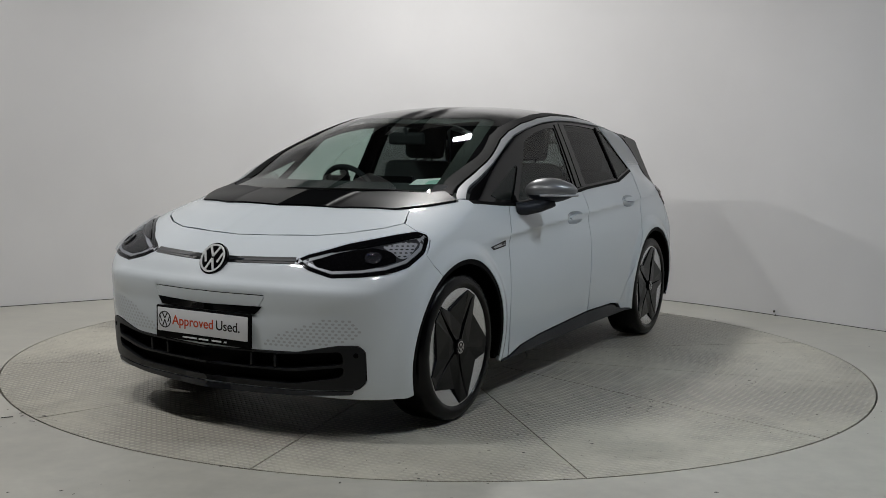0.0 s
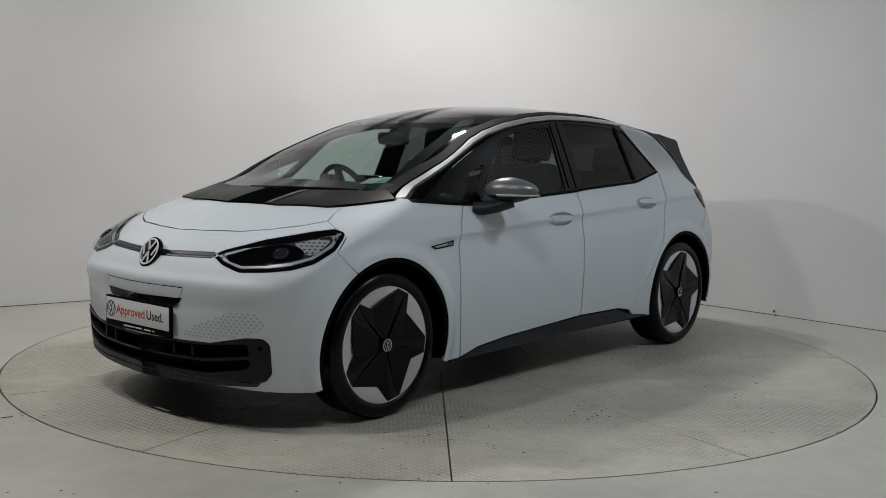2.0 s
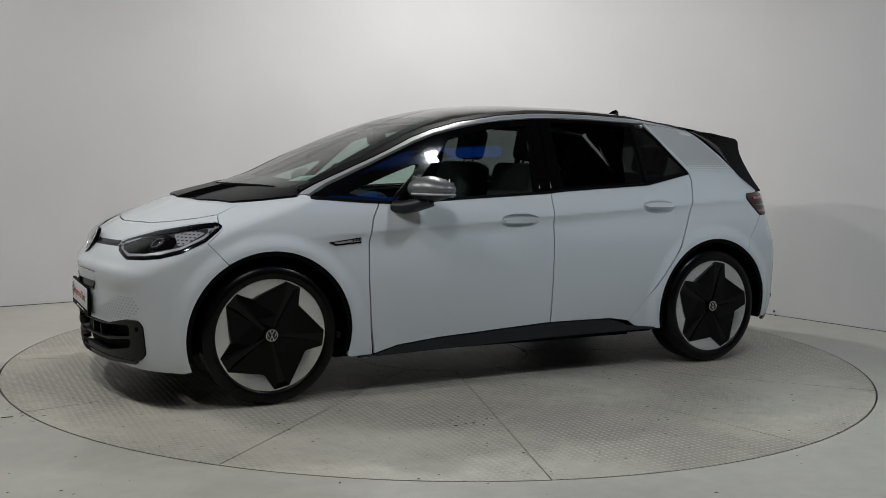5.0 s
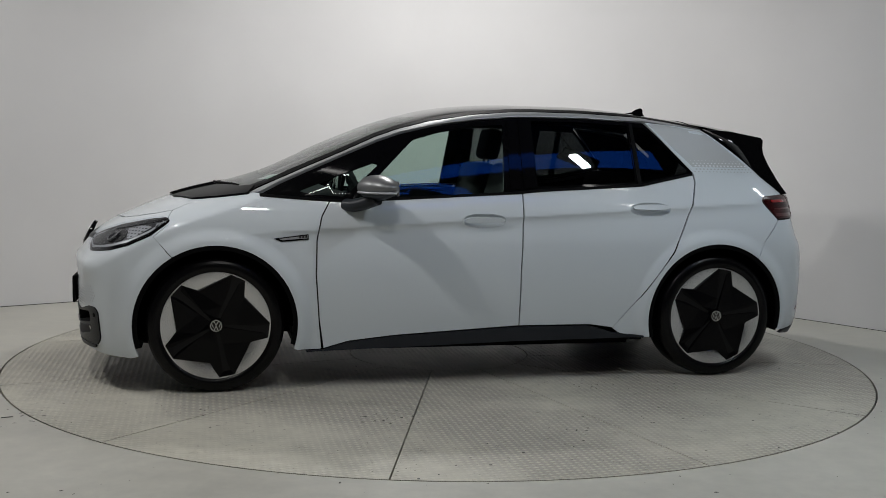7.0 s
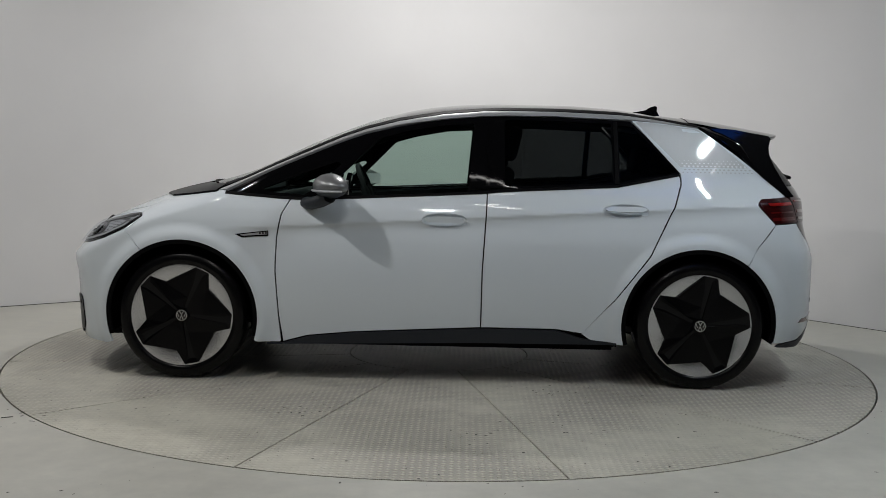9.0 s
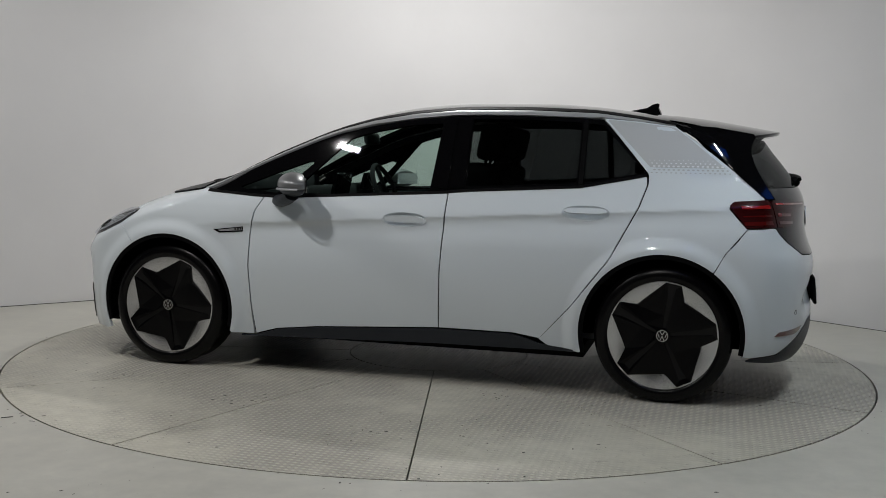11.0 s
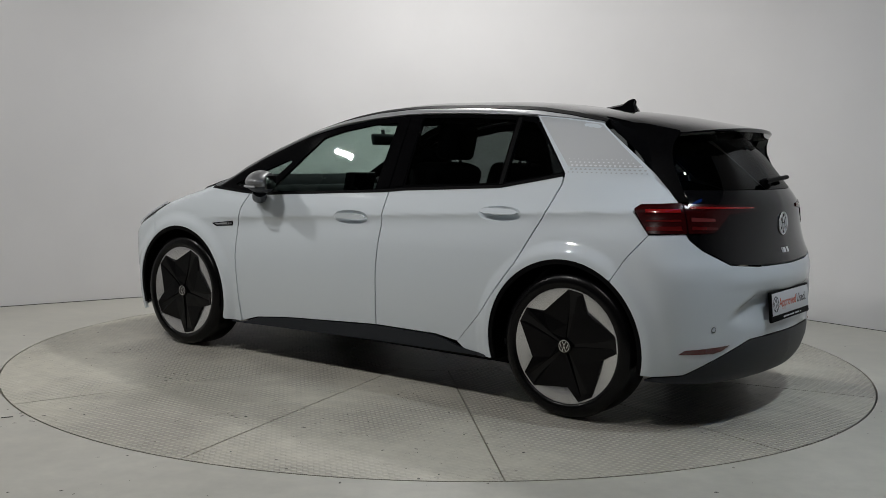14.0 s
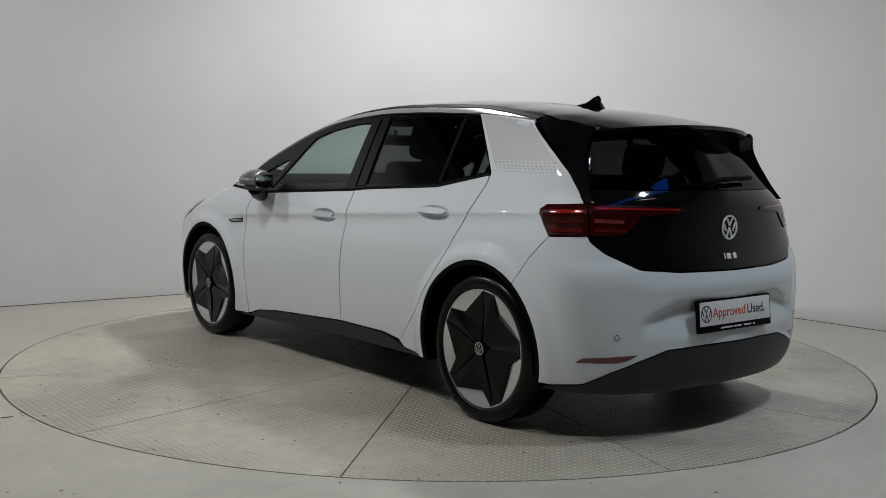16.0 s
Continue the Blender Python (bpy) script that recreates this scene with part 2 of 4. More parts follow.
def build_setting():
    line = wall_line()
    near, far, top = line, [], 4.2
    n = len(line)
    for i, q in enumerate(line):
        d = (line[min(i + 1, n - 1)] - line[max(i - 1, 0)]).normalized()
        far.append(q + Vector((-d.y, d.x)) * 0.14)
    verts = [(*q, z) for ring in (near, far) for z in (0.0, top) for q in ring]
    faces = []
    for i in range(n - 1):
        a, b, c, d = i, n + i, 2 * n + i, 3 * n + i
        faces += [(a, a + 1, b + 1, b), (c + 1, c, d, d + 1), (b, b + 1, d + 1, d), (a + 1, a, c, c + 1)]
    wall = link_mesh("wall_curved", verts, faces, WALL, smooth=True)
    wall.data.set_sharp_from_angle(angle=radians(40))
    tagged(wall, "white painted curved studio wall, faintly scuffed", "wall", kind="structure")
    # no skirting: a thin dark strip draws the shadow gap under the wall
    strip = [(*q, z) for z in (0.0, 0.004) for q in [p - (p.normalized() * 0.004) for p in line]]
    seal = link_mesh("wall_foot_gap", strip, [(i, i + 1, n + i + 1, n + i) for i in range(n - 1)], GAP)
    tagged(seal, "thin dark joint between wall and floor", "joint", kind="structure")
    top = 4.2
    a, c = line[0], line[-1]
    b = a + SIDE_R * 12.5
    for name, p, q in (("wall_west", a, b), ("wall_south", b, c)):
        d = (q - p).normalized()
        bm = bmesh.new()
        mid = (p + q) / 2 - Vector((-d.y, d.x)) * 0.07
        box(bm, (q - p).length, 0.14, top, pose(mid.x, mid.y, top / 2, 0, 0, math.degrees(math.atan2(d.y, d.x))))
        tagged(part(name, bm, WALL_FAR, smooth=False), "plain dark grey wall of the workshop behind", "wall", kind="structure")
    bm = bmesh.new()
    box(bm, 34, 30, 0.2, pose(0, -4, top + 0.1))
    tagged(part("ceiling", bm, DARK, smooth=False), "dark ceiling of the workshop", "ceiling", kind="structure")
    ring = [np.array((math.cos(t), math.sin(t))) for t in np.linspace(0, 2 * math.pi, 180, endpoint=False)]
    v, f = fill([[np.array(q) for q in ((-13, -14), (13, -14), (13, 7), (-13, 7))], [q * (R_TABLE + 0.010) for q in ring]], 1.5)
    m, k = len(v), len(ring)
    v3 = [(x, y, 0) for x, y in v] + [(*(q * (R_TABLE + 0.010)), 0) for q in ring] + [(*(q * (R_TABLE + 0.010)), -0.06) for q in ring]
    f = [tuple(q) for q in f] + [(m + i, m + (i + 1) % k, m + k + (i + 1) % k, m + k + i) for i in range(k)]
    tagged(link_mesh("floor", v3, f, FLOOR), "pale grey painted concrete floor with scuffs", "floor", kind="structure")
    bm = bmesh.new()
    lathe(bm, [(0.001, -0.06), (2.7, -0.06)], 64)
    tagged(part("pit_floor", bm, GAP), "dark pit floor under the turntable", "pit", kind="structure")


WALL_FAR = grain("dark_grey_wall_paint", (0.035, 0.035, 0.038), 0.7, 30)
build_setting()


def turntable():
    """Twelve tread-plate sectors round a middle plate."""
    base = tagged(new("turntable"), "round floor turntable of grey painted tread plate with scuffs", "turntable")
    base.empty_display_size = 0.3
    bm = bmesh.new()
    lathe(bm, [(0.001, 0), (0.545, 0), (0.548, -0.004), (0.548, -0.05)], 48)
    part("middle_plate", bm, TREAD, base)
    for i in range(12):
        a0, a1 = radians(12.9 + 30 * i), radians(42.9 + 30 * i)
        bm = bmesh.new()
        rows = []
        g = 0.0036
        for r in [0.553] + list(np.linspace(0.8, R_TABLE, 9)):
            rows.append([Vector((r * math.cos(a), r * math.sin(a), 0)) for a in np.linspace(a0 + g / r, a1 - g / r, 17)])
        top = [[bm.verts.new(q) for q in row] for row in rows]
        for r0, r1 in zip(top, top[1:]):
            for j in range(16):
                bm.faces.new((r0[j], r1[j], r1[j + 1], r0[j + 1]))
        edge = top[0] + [r[-1] for r in top[1:]] + top[-1][-2::-1] + [r[0] for r in top[-2:0:-1]]
        low = [bm.verts.new(v.co - Vector((0, 0, 0.045))) for v in edge]
        for j in range(len(edge)):
            k = (j + 1) % len(edge)
            bm.faces.new((edge[j], edge[k], low[k], low[j]))
        part("tread_plate", bm, TREAD, base, smooth=False)
    return base


def specks(name, spots, parent, label):
    """Small flat flakes of dirt lying on the paint."""
    rng = random.Random(7)
    verts, faces = [], []
    for cx, cy, spread, n, big in spots:
        for _ in range(n * 3 // 2):
            x, y = cx + rng.gauss(0, spread), cy + rng.gauss(0, spread)
            k, r = rng.randint(4, 6), 1.35 * big * rng.uniform(.3, 1.0) ** 2
            a0, sq = rng.uniform(0, 6.3), rng.uniform(.25, .8)
            s0 = len(verts)
            for i in range(k):
                a = 2 * math.pi * i / k
                u, v = r * math.cos(a) * rng.uniform(.6, 1.2), r * sq * math.sin(a) * rng.uniform(.6, 1.2)
                verts.append((x + u * math.cos(a0) - v * math.sin(a0), y + u * math.sin(a0) + v * math.cos(a0), .0035))
            faces.append(tuple(range(s0, s0 + k)))
    return tagged(link_mesh(name, verts, faces, DIRT, parent), label, kind="stuff")


DIRT = grain("dark_grime", (0.07, 0.065, 0.06), 0.8, 200)
TABLE = turntable()
specks("dirt", [(.57, 1.52, .12, 22, .010), (-.20, 1.87, .05, 5, .012), (-.62, 1.0, .06, 26, .006), (1.2, 1.4, .25, 16, .008), (-1.2, 1.3, .3, 24, .008), (0.2, 1.7, .5, 34, .007),
                (-.9, 1.9, .3, 18, .009), (1.9, .9, .35, 16, .007), (-1.9, 1.0, .3, 16, .008), (.1, 2.2, .5, 16, .007), (0, -1.6, .8, 60, .008), (1.0, -1.7, .3, 16, .008), (-1.5, -1.2, .4, 20, .008), (1.7, 1.3, .2, 12, .008), (-.6, 1.6, .12, 14, .008)], TABLE, "small dark flakes of dirt")
for px, py, ln, turn in ((-1.96, -1.72, .05, 25), (-.36, -2.56, .012, 80)):
    bm = bmesh.new()
    box(bm, ln, .007, .002, pose(px, py, .002, 0, 0, turn))
    tagged(part("floor_scratch", bm, DIRT, smooth=False), "short dark scratch in the floor paint", "scratch")
tagged(specks("floor_dirt", [(-1.95, -1.75, .12, 14, .010), (-1.2, -2.75, .4, 18, .008), (.2, -2.62, .5, 22, .008), (2.1, -1.7, .25, 14, .008), (2.9, -.4, .4, 12, .008),
                             (-2.9, -.3, .3, 12, .009), (-2.6, -2.2, .5, 14, .008), (2.4, -2.6, .5, 12, .008)], None, "small dark flakes of dirt on the floor"), category="dirt")

for px, py, pz, sz in ((2.665, 1.762, .028, .016), (2.668, 1.735, .004, .008)):
    bm = bmesh.new()
    lathe(bm, [(.0005, -.004), (.008, -.004), (.007, sz * .5), (.0005, sz)], 10, pose(px, py, pz, 0, 0, 0))
    tagged(part("wall_stud", bm, DIRT), "small dark stud at the foot of the white wall", "stud", "studs at the wall")

# ---------- the car's skin: one smooth hull, x forward, y to its left ----------
def curve(*pts):
    """A smooth curve through a few design stations, as a function."""
    x, y = np.array([a for a, b in pts], float), np.array([b for a, b in pts], float)
    hh = np.diff(x)
    s = np.diff(y) / hh
    m = np.zeros_like(y)
    for i in range(1, len(x) - 1):
        if s[i - 1] * s[i] > 0:
            w1, w2 = 2 * hh[i] + hh[i - 1], hh[i] + 2 * hh[i - 1]
            m[i] = (w1 + w2) / (w1 / s[i - 1] + w2 / s[i])
    m[0], m[-1] = s[0], s[-1]

    def value(q):
        q = np.clip(q, x[0], x[-1])
        i = np.clip(np.searchsorted(x, q) - 1, 0, len(x) - 2)
        t = (q - x[i]) / hh[i]
        return ((1 + 2 * t) * (1 - t) ** 2 * y[i] + t * (1 - t) ** 2 * hh[i] * m[i]
                + t * t * (3 - 2 * t) * y[i + 1] + t * t * (t - 1) * hh[i] * m[i + 1])
    return value


SIDE = curve((.10, .84), (.2, .858), (.3, .868), (.45, .880), (.6, .886), (.75, .883), (.85, .870), (.92, .851), (.97, .830),
             (1.02, .807), (1.06, .7915), (1.16, .7515), (1.3, .6925), (1.42, .638), (1.5, .599), (1.62, .535))
LOW = curve((-2.2, .955), (-1.8, .985), (-1.3, 1), (0, .995), (1.3, 1), (1.8, .975), (2.2, .95))
HIGH = curve((-2.2, .84), (-1.77, .88), (-1.28, .93), (-.3, .985), (.5, 1), (1.3, 1), (2.2, 1))
TOP = curve((-2.2, 1.30), (-1.9, 1.375), (-1.785, 1.403), (-1.6, 1.440), (-1.44, 1.460), (-1.27, 1.479), (-1.11, 1.496), (-.95, 1.515),
            (-.64, 1.531), (-.32, 1.531), (-.16, 1.526), (0, 1.514), (.15, 1.493), (.31, 1.455), (.46, 1.409), (.62, 1.347), (.80, 1.269),
            (.92, 1.209), (1.115, 1.122), (1.34, 1.052), (1.54, 1.003), (1.66, .965), (1.8, .908), (1.96, .832), (2.05, .765), (2.10, .70),
            (2.14, .6), (2.16, .45), (2.2, .1))
ROLL = curve((-1.8, .15), (-1.6, .13), (-1.4, .093), (-1.2, .08), (-.96, .078), (-.36, .080), (0, .090), (.244, .098), (.55, .100), (.9, .100), (1.124, .124), (1.25, .128), (1.6, .16), (2.0, .2), (2.2, .2))
TAIL = curve((.10, -2.02), (.18, -2.07), (.25, -2.12), (.35, -2.145), (.55, -2.148), (.68, -2.145), (.74, -2.135), (.8, -2.11), (.9, -2.09),
             (1.0, -2.085), (1.05, -2.07), (1.1, -2.04), (1.2, -1.965), (1.3, -1.885), (1.37, -1.84), (1.45, -1.82), (1.6, -1.81))
NOSE = curve((.1, 2.075), (.16, 2.105), (.25, 2.125), (.4, 2.133), (.6, 2.140), (1.6, 2.15))


def lump(s, n, m):
    s = np.clip(s, 0, 1)
    return (1 - (1 - s) ** n) ** (1 / m)


def width2(x, z):
    """The square of the body's half width at length x and height z."""
    k = np.clip((z - .95) / .2, 0, 1)
    k = k * k * (3 - 2 * k)
    # along the side windows the cabin draws in evenly, so that the glass stays fair
    fair = np.clip((x + 1.75) / .5, 0, 1)
    k = k + (.03 * np.logaddexp(0, np.clip((z - .97) / .03, -40, 40)) / .35 - k) * fair * fair * (3 - 2 * fair)
    w = SIDE(z) * (LOW(x) * (1 - k) + HIGH(x) * k)
    for c in (1.385, -1.37):
        r = np.hypot(x - c, z - .345)
        t = np.clip((.50 - r) / .075, 0, 1)
        w = w + .020 * t * t * (3 - 2 * t)
    # shoulder crease: lit above, slightly hollow below
    d = .002 * np.logaddexp(0, np.clip((.885 - .06 * x - z) / .002, -60, 600)) / .055
    w = w - .046 * d * np.exp(-d) * np.clip((1.25 - x) / .3, 0, 1)
    w = w * lump((TOP(x) - z) / ROLL(x), 2, 2.2) * lump((NOSE(z) - x) / .42, 3, 1.7) * lump((x - TAIL(z)) / .42, 3, 1.7)
    return w * w


def farthest(inside, lo, hi):
    lo, hi = np.array(lo, float), np.array(hi, float)
    for _ in range(34):
        mid = (lo + hi) / 2
        ok = inside(mid)
        lo, hi = np.where(ok, mid, lo), np.where(ok, hi, mid)
    return lo


def on_hull(kind, uv, sign=1):
    """Points of the hull from a flat plan: side (x, z), top (x, y), or round the front or rear (turn, z)."""
    u, v = uv[:, 0], uv[:, 1]
    if kind == "side":
        return np.stack([u, sign * np.sqrt(width2(u, v)), v], 1)
    if kind == "top":
        z = farthest(lambda q: v * v < width2(u, q), np.full_like(u, .75), np.full_like(u, 1.7))
        return np.stack([u, v, z], 1)
    s = 1 if kind == "front" else -1
    a = u / 0.9
    ca, sa = np.cos(a), np.sin(a)
    r = farthest(lambda q: (q * sa) ** 2 < width2(s * (1.2 + q * ca), v), np.full_like(u, .05), np.full_like(u, 1.3))
    return np.stack([s * (1.2 + r * ca), r * sa, v], 1)


def hull_normal(q):
    e = 2e-3
    x, y, z = q.T
    gx = (width2(x + e, z) - width2(x - e, z)) / (2 * e)
    gz = (width2(x, z + e) - width2(x, z - e)) / (2 * e)
    n = np.stack([-gx, 2 * y, -gz], 1)
    return n / (np.linalg.norm(n, axis=1, keepdims=True) + 1e-9)


def flat(kind, pts):
    """Design points (x, y, z) as points of the flat plan."""
    out = []
    for q in pts:
        more = tuple(q[3:])
        if kind == "side":
            out.append((q[0], q[2]) + more)
        elif kind == "top":
            out.append((q[0], q[1]) + more)
        else:
            s = 1 if kind == "front" else -1
            out.append((0.9 * math.atan2(q[1], s * q[0] - 1.2), q[2]) + more)
    return out


def both(pts):
    """A half outline from the middle to the middle, closed by its mirror image."""
    return list(pts) + [(q[0], -q[1]) + tuple(q[2:]) for q in reversed(pts) if abs(q[1]) > 1e-6]


def arc(cx, cz, r, a0, a1, n=14):
    return [(cx + r * math.cos(radians(a)), cz + r * math.sin(radians(a))) for a in np.linspace(a0, a1, n)]


def panel(name, kind, outline, material, parent, label="", off=0.0, depth=0.016, holes=(), step=0.028, gap=0.0016, ease=0.012,
          sign=1, dent=None):
    """A pressed skin panel lying on the hull, with a returned edge."""
    loops = [shrink(rounded(outline, ease), gap)] + [shrink(rounded(h, ease), -gap) for h in holes]
    uv, f = fill(loops, step)
    p = on_hull(kind, uv, sign)
    n = hull_normal(p)
    lift = np.full(len(p), off)
    if dent is not None:
        lift = lift + dent(p)
    p = p + n * lift[:, None]
    if dent is not None:
        n = None
    tri = p[f]
    want = hull_normal(tri.mean(1))
    fn = np.cross(tri[:, 1] - tri[:, 0], tri[:, 2] - tri[:, 0])
    if (fn * want).sum() < 0:
        f = f[:, ::-1]
    count = {}
    for a, b, c in f:
        for e in ((a, b), (b, c), (c, a)):
            count[e] = count.get(e, 0) + 1
    rim = [e for e in count if (e[1], e[0]) not in count]
    hn = hull_normal(p)
    ids = sorted({i for e in rim for i in e})
    m, k = len(p), len(ids)
    at = {v: i for i, v in enumerate(ids)}
    verts = np.concatenate([p, p[ids] - hn[ids] * depth])
    faces = [tuple(q) for q in f] + [(b, a, m + at[a], m + at[b]) for a, b in rim]
    ob = link_mesh(name, verts, faces, material, parent, label, smooth=True)
    me = ob.data
    # smooth skin, sharp at the returned edge
    nf = len(f)
    if n is not None:
        loops_n = []
        me.calc_loop_triangles()
        for poly in me.polygons:
            for li in poly.loop_indices:
                vi = me.loops[li].vertex_index
                loops_n.append(tuple(map(float, hn[vi])) if poly.index < nf else tuple(poly.normal))
        me.normals_split_custom_set(loops_n)
    else:
        me.set_sharp_from_angle(angle=radians(35))
    return ob


def pair(name, outline, material, parent, label="", **more):
    return [panel(name, "side", outline, material, parent, label, sign=s, **more) for s in (1, -1)]


CAR = tagged(new("hatchback_car"), "white electric hatchback with black roof, parked on a turntable", "car")
CAR.empty_display_size = 0.5
ARCH_F, ARCH_R, R_ARCH = 1.385, -1.374, 0.409

DLO_LOW = [(1.165, 1.013), (.872, .992), (.713, .986), (-.216, 1.036), (-.346, 1.049), (-.94, 1.083), (-1.272, 1.149)]
DLO_TOP = [(-1.02, 1.432), (-.96, 1.431), (-.62, 1.442), (-.356, 1.442), (-.217, 1.437), (0, 1.417), (.244, 1.380), (.422, 1.338), (.55, 1.292),
           (.733, 1.214), (.916, 1.134), (1.06, 1.068)]


PLATE_PANEL = [(2.11, .318, .617), (2.12, .272, .548), (2.12, -.272, .548), (2.11, -.318, .617)]
INTAKE = [(2.13, 0, .375), (2.09, .47, .386), (2.03, .645, .423), (1.993, .722, .425), (1.976, .745, .40), (1.966, .748, .27), (1.978, .715, .234),
          (2.08, .449, .224), (2.127, .178, .222), (2.13, 0, .222)]


def oval(cx, cz, a, b, n=24, k=2.4):
    out = []
    for t in np.linspace(0, 2 * math.pi, n, endpoint=False):
        c, s = math.cos(t), math.sin(t)
        out.append((cx + a * abs(c) ** (2 / k) * (1 if c > 0 else -1), cz + b * abs(s) ** (2 / k) * (1 if s > 0 else -1)))
    return out


GRIP_F, GRIP_R = oval(-.016, .880, .120, .036), oval(-.978, .945, .122, .036)


def up(x, y):
    """The hull's height at x, y."""
    return float(on_hull("top", np.array([[x, y]], float))[0][2])


def flank(x, z):
    """The hull's side point at x, z."""
    return (x, float(np.sqrt(width2(np.array([x]), np.array([z]))[0])), z)


BONNET = [(1.921, 0), (1.904, .18), (1.855, .394), (1.783, .525), (1.685, .639), (1.60, .69), (1.53, .655), (1.455, .625)]
COWL = [(1.637, 0), (1.603, .34), (1.507, .584), (1.365, .682), (1.224, .754)]
SCREEN = [(1.395, 0), (1.37, .303), (1.25, .59), (1.18, .66)]


def build_skin():
    # front wing
    wing = ([(.85, .21), (.866, .36), (.884, .6), (.879, .78), (.855, .9), (.806, .988, .0), (.95, 1.0), (1.165, 1.015, 0), (1.20, 1.02)]
            + [(x, up(x, y), 0) for x, y in (COWL[4], COWL[3], BONNET[7], BONNET[6], BONNET[5])]
            + [(1.62, .887), (1.612, .86), (1.69, .795, 0)]
            + arc(ARCH_F, .345, R_ARCH, 58.5, 198, 22) + [(.98, .21)])
    pair("front_wing", wing, WHITE, CAR, step=.014)
    # nose and bumper in one skin
    top = [(x, y, up(x, y)) for x, y in BONNET[:6]] + [flank(1.62, .887), flank(1.612, .86), flank(1.69, .795)]
    edge = [flank(x, z) for x, z in arc(ARCH_F, .345, R_ARCH, 58.5, -22, 12)]
    low = [(1.80, .84, .182), (1.96, .716, .188), (2.05, .544, .195), (2.1, .3, .2), (2.12, 0, .2)]
    half = [(*q[:3], .0) for q in top] + [(*q, 0) for q in edge] + low

    def nose_dent(p):
        x, y, z = p.T
        # the plate field set back a little, and the fold that runs under the lamps
        field = np.clip((z - .50) / .03, 0, 1) * np.clip((.622 - z) / .006, 0, 1) * np.clip((.322 - np.abs(y)) / .008, 0, 1)
        below = np.clip((.648 - z) / .11, 0, 1)
        fold = np.where(z < .648, 1 - below * below * (3 - 2 * below) * .5 - below * .5, np.exp(-np.clip(z - .648, 0, 1) / .028))
        return -.003 * field + .021 * fold * np.clip((.80 - np.abs(y)) / .18, 0, 1)
    panel("front_bumper", "front", flat("front", both(half)), WHITE, CAR, dent=nose_dent, step=.014, holes=[flat("front", both(INTAKE)), flat("front", PLATE_PANEL)])
    panel("plate_panel", "front", flat("front", PLATE_PANEL), WHITE, CAR, dent=nose_dent, step=.02, ease=.006, gap=.0016)
    # bonnet, cowl blade, screen and roof
    bonnet = both([(x, y + (.007 if x < 1.59 else .0), 0) for x, y in BONNET] + [(*COWL[2], 0), COWL[1], COWL[0]])
    panel("bonnet", "top", bonnet, WHITE, CAR)
    cowl = both(COWL + [(*SCREEN[3], 0), SCREEN[2], SCREEN[1], SCREEN[0]])
    panel("cowl_blade", "top", cowl, COWLBLACK, CAR, "gloss black blade below the windscreen", off=.008, depth=.03)
    screen = both(SCREEN + [(.887, .612), (.63, .566), (.28, .48, .06), (.345, .30), (.39, 0)])
    panel("windscreen", "top", screen, SCREEN_GLASS, CAR, "raked windscreen of clear glass", gap=-.004, depth=.005)
    side = []
    for x, z in [(1.195, 1.031), (1.06, 1.091), (.916, 1.157), (.733, 1.237), (.55, 1.316), (.422, 1.363), (.244, 1.410), (0, 1.458), (-.217, 1.479), (-.356, 1.484),
                 (-.62, 1.484), (-.96, 1.471), (-1.2, 1.445), (-1.39, 1.412), (-1.47, 1.39)]:
        side.append((x, float(np.sqrt(width2(np.array([x]), np.array([z]))[0])) - .002))
    roof = [(1.185, .664, 0)] + side + [(-1.62, .50), (-1.68, .3), (-1.70, 0)]
    hole = [(1.178, .658, 0), (.887, .612), (.63, .566), (.28, .48, .06), (.345, .30), (.39, 0)]
    ring = [(*q[:2], *q[2:]) for q in roof] + [(q[0], -q[1], *q[2:]) for q in reversed(roof) if abs(q[1]) > 1e-6]
    inner = [(q[0], -q[1], *q[2:]) for q in hole] + [q for q in reversed(hole) if abs(q[1]) > 1e-6]
    panel("roof", "top", ring + inner, ROOFBLACK, CAR, "gloss black roof and windscreen pillars", step=.03, ease=0)
    # bright strip over the side windows
    wide = [(x, z + (.031 if x < .1 else .027 if x < .3 else .022 if x < .6 else .018)) for x, z in DLO_TOP[1:]]
    strip = ([(1.215, 1.015), (1.165, 1.018)] + [(x, z + .004) for x, z in DLO_TOP[::-1]] + [(-1.40, 1.400, 0), (-1.2, 1.434), (-1.02, 1.458)]
             + wide + [(1.18, 1.033)])
    edge = [(-1.40, 1.401, 0), (-1.2, 1.435), (-1.02, 1.459)] + [(x, z + .001) for x, z in wide] + [(1.185, 1.034), (1.19, 1.046)]
    edge += [(x, z + .018) for x, z in wide[::-1]] + [(-1.02, 1.474), (-1.2, 1.450), (-1.40, 1.414, 0)]
    pair("roof_edge", edge, TRIM, CAR, "black edge of the roof above the strip", off=.004, ease=.002, step=.02, gap=.0005)
    pair("roof_strip", strip, STRIP, CAR, "satin silver strip above the side windows", off=.003, ease=.004, step=.02)
    # doors, quarter and sill
    front = ([(-.24, 1.036, 0)] + [(-.234, .888), (-.219, .617), (-.217, .313, 0), (.47, .275), (.71, .25), (.84, .214, 0), (.862, .36), (.88, .6), (.875, .78),
             (.851, .9), (.802, .987, 0), (.713, .986)])
    pair("front_door", front, WHITE, CAR, holes=[GRIP_F], step=.012)
    rear = [(-.244, 1.038, 0), (-.346, 1.049), (-.94, 1.083), (-1.270, 1.149, 0), (-1.278, 1.099), (-1.238, .978), (-1.106, .718), (-.921, .471), (-.762, .291, 0),
            (-.70, .30), (-.622, .312), (-.221, .313, 0), (-.223, .617), (-.238, .888)]
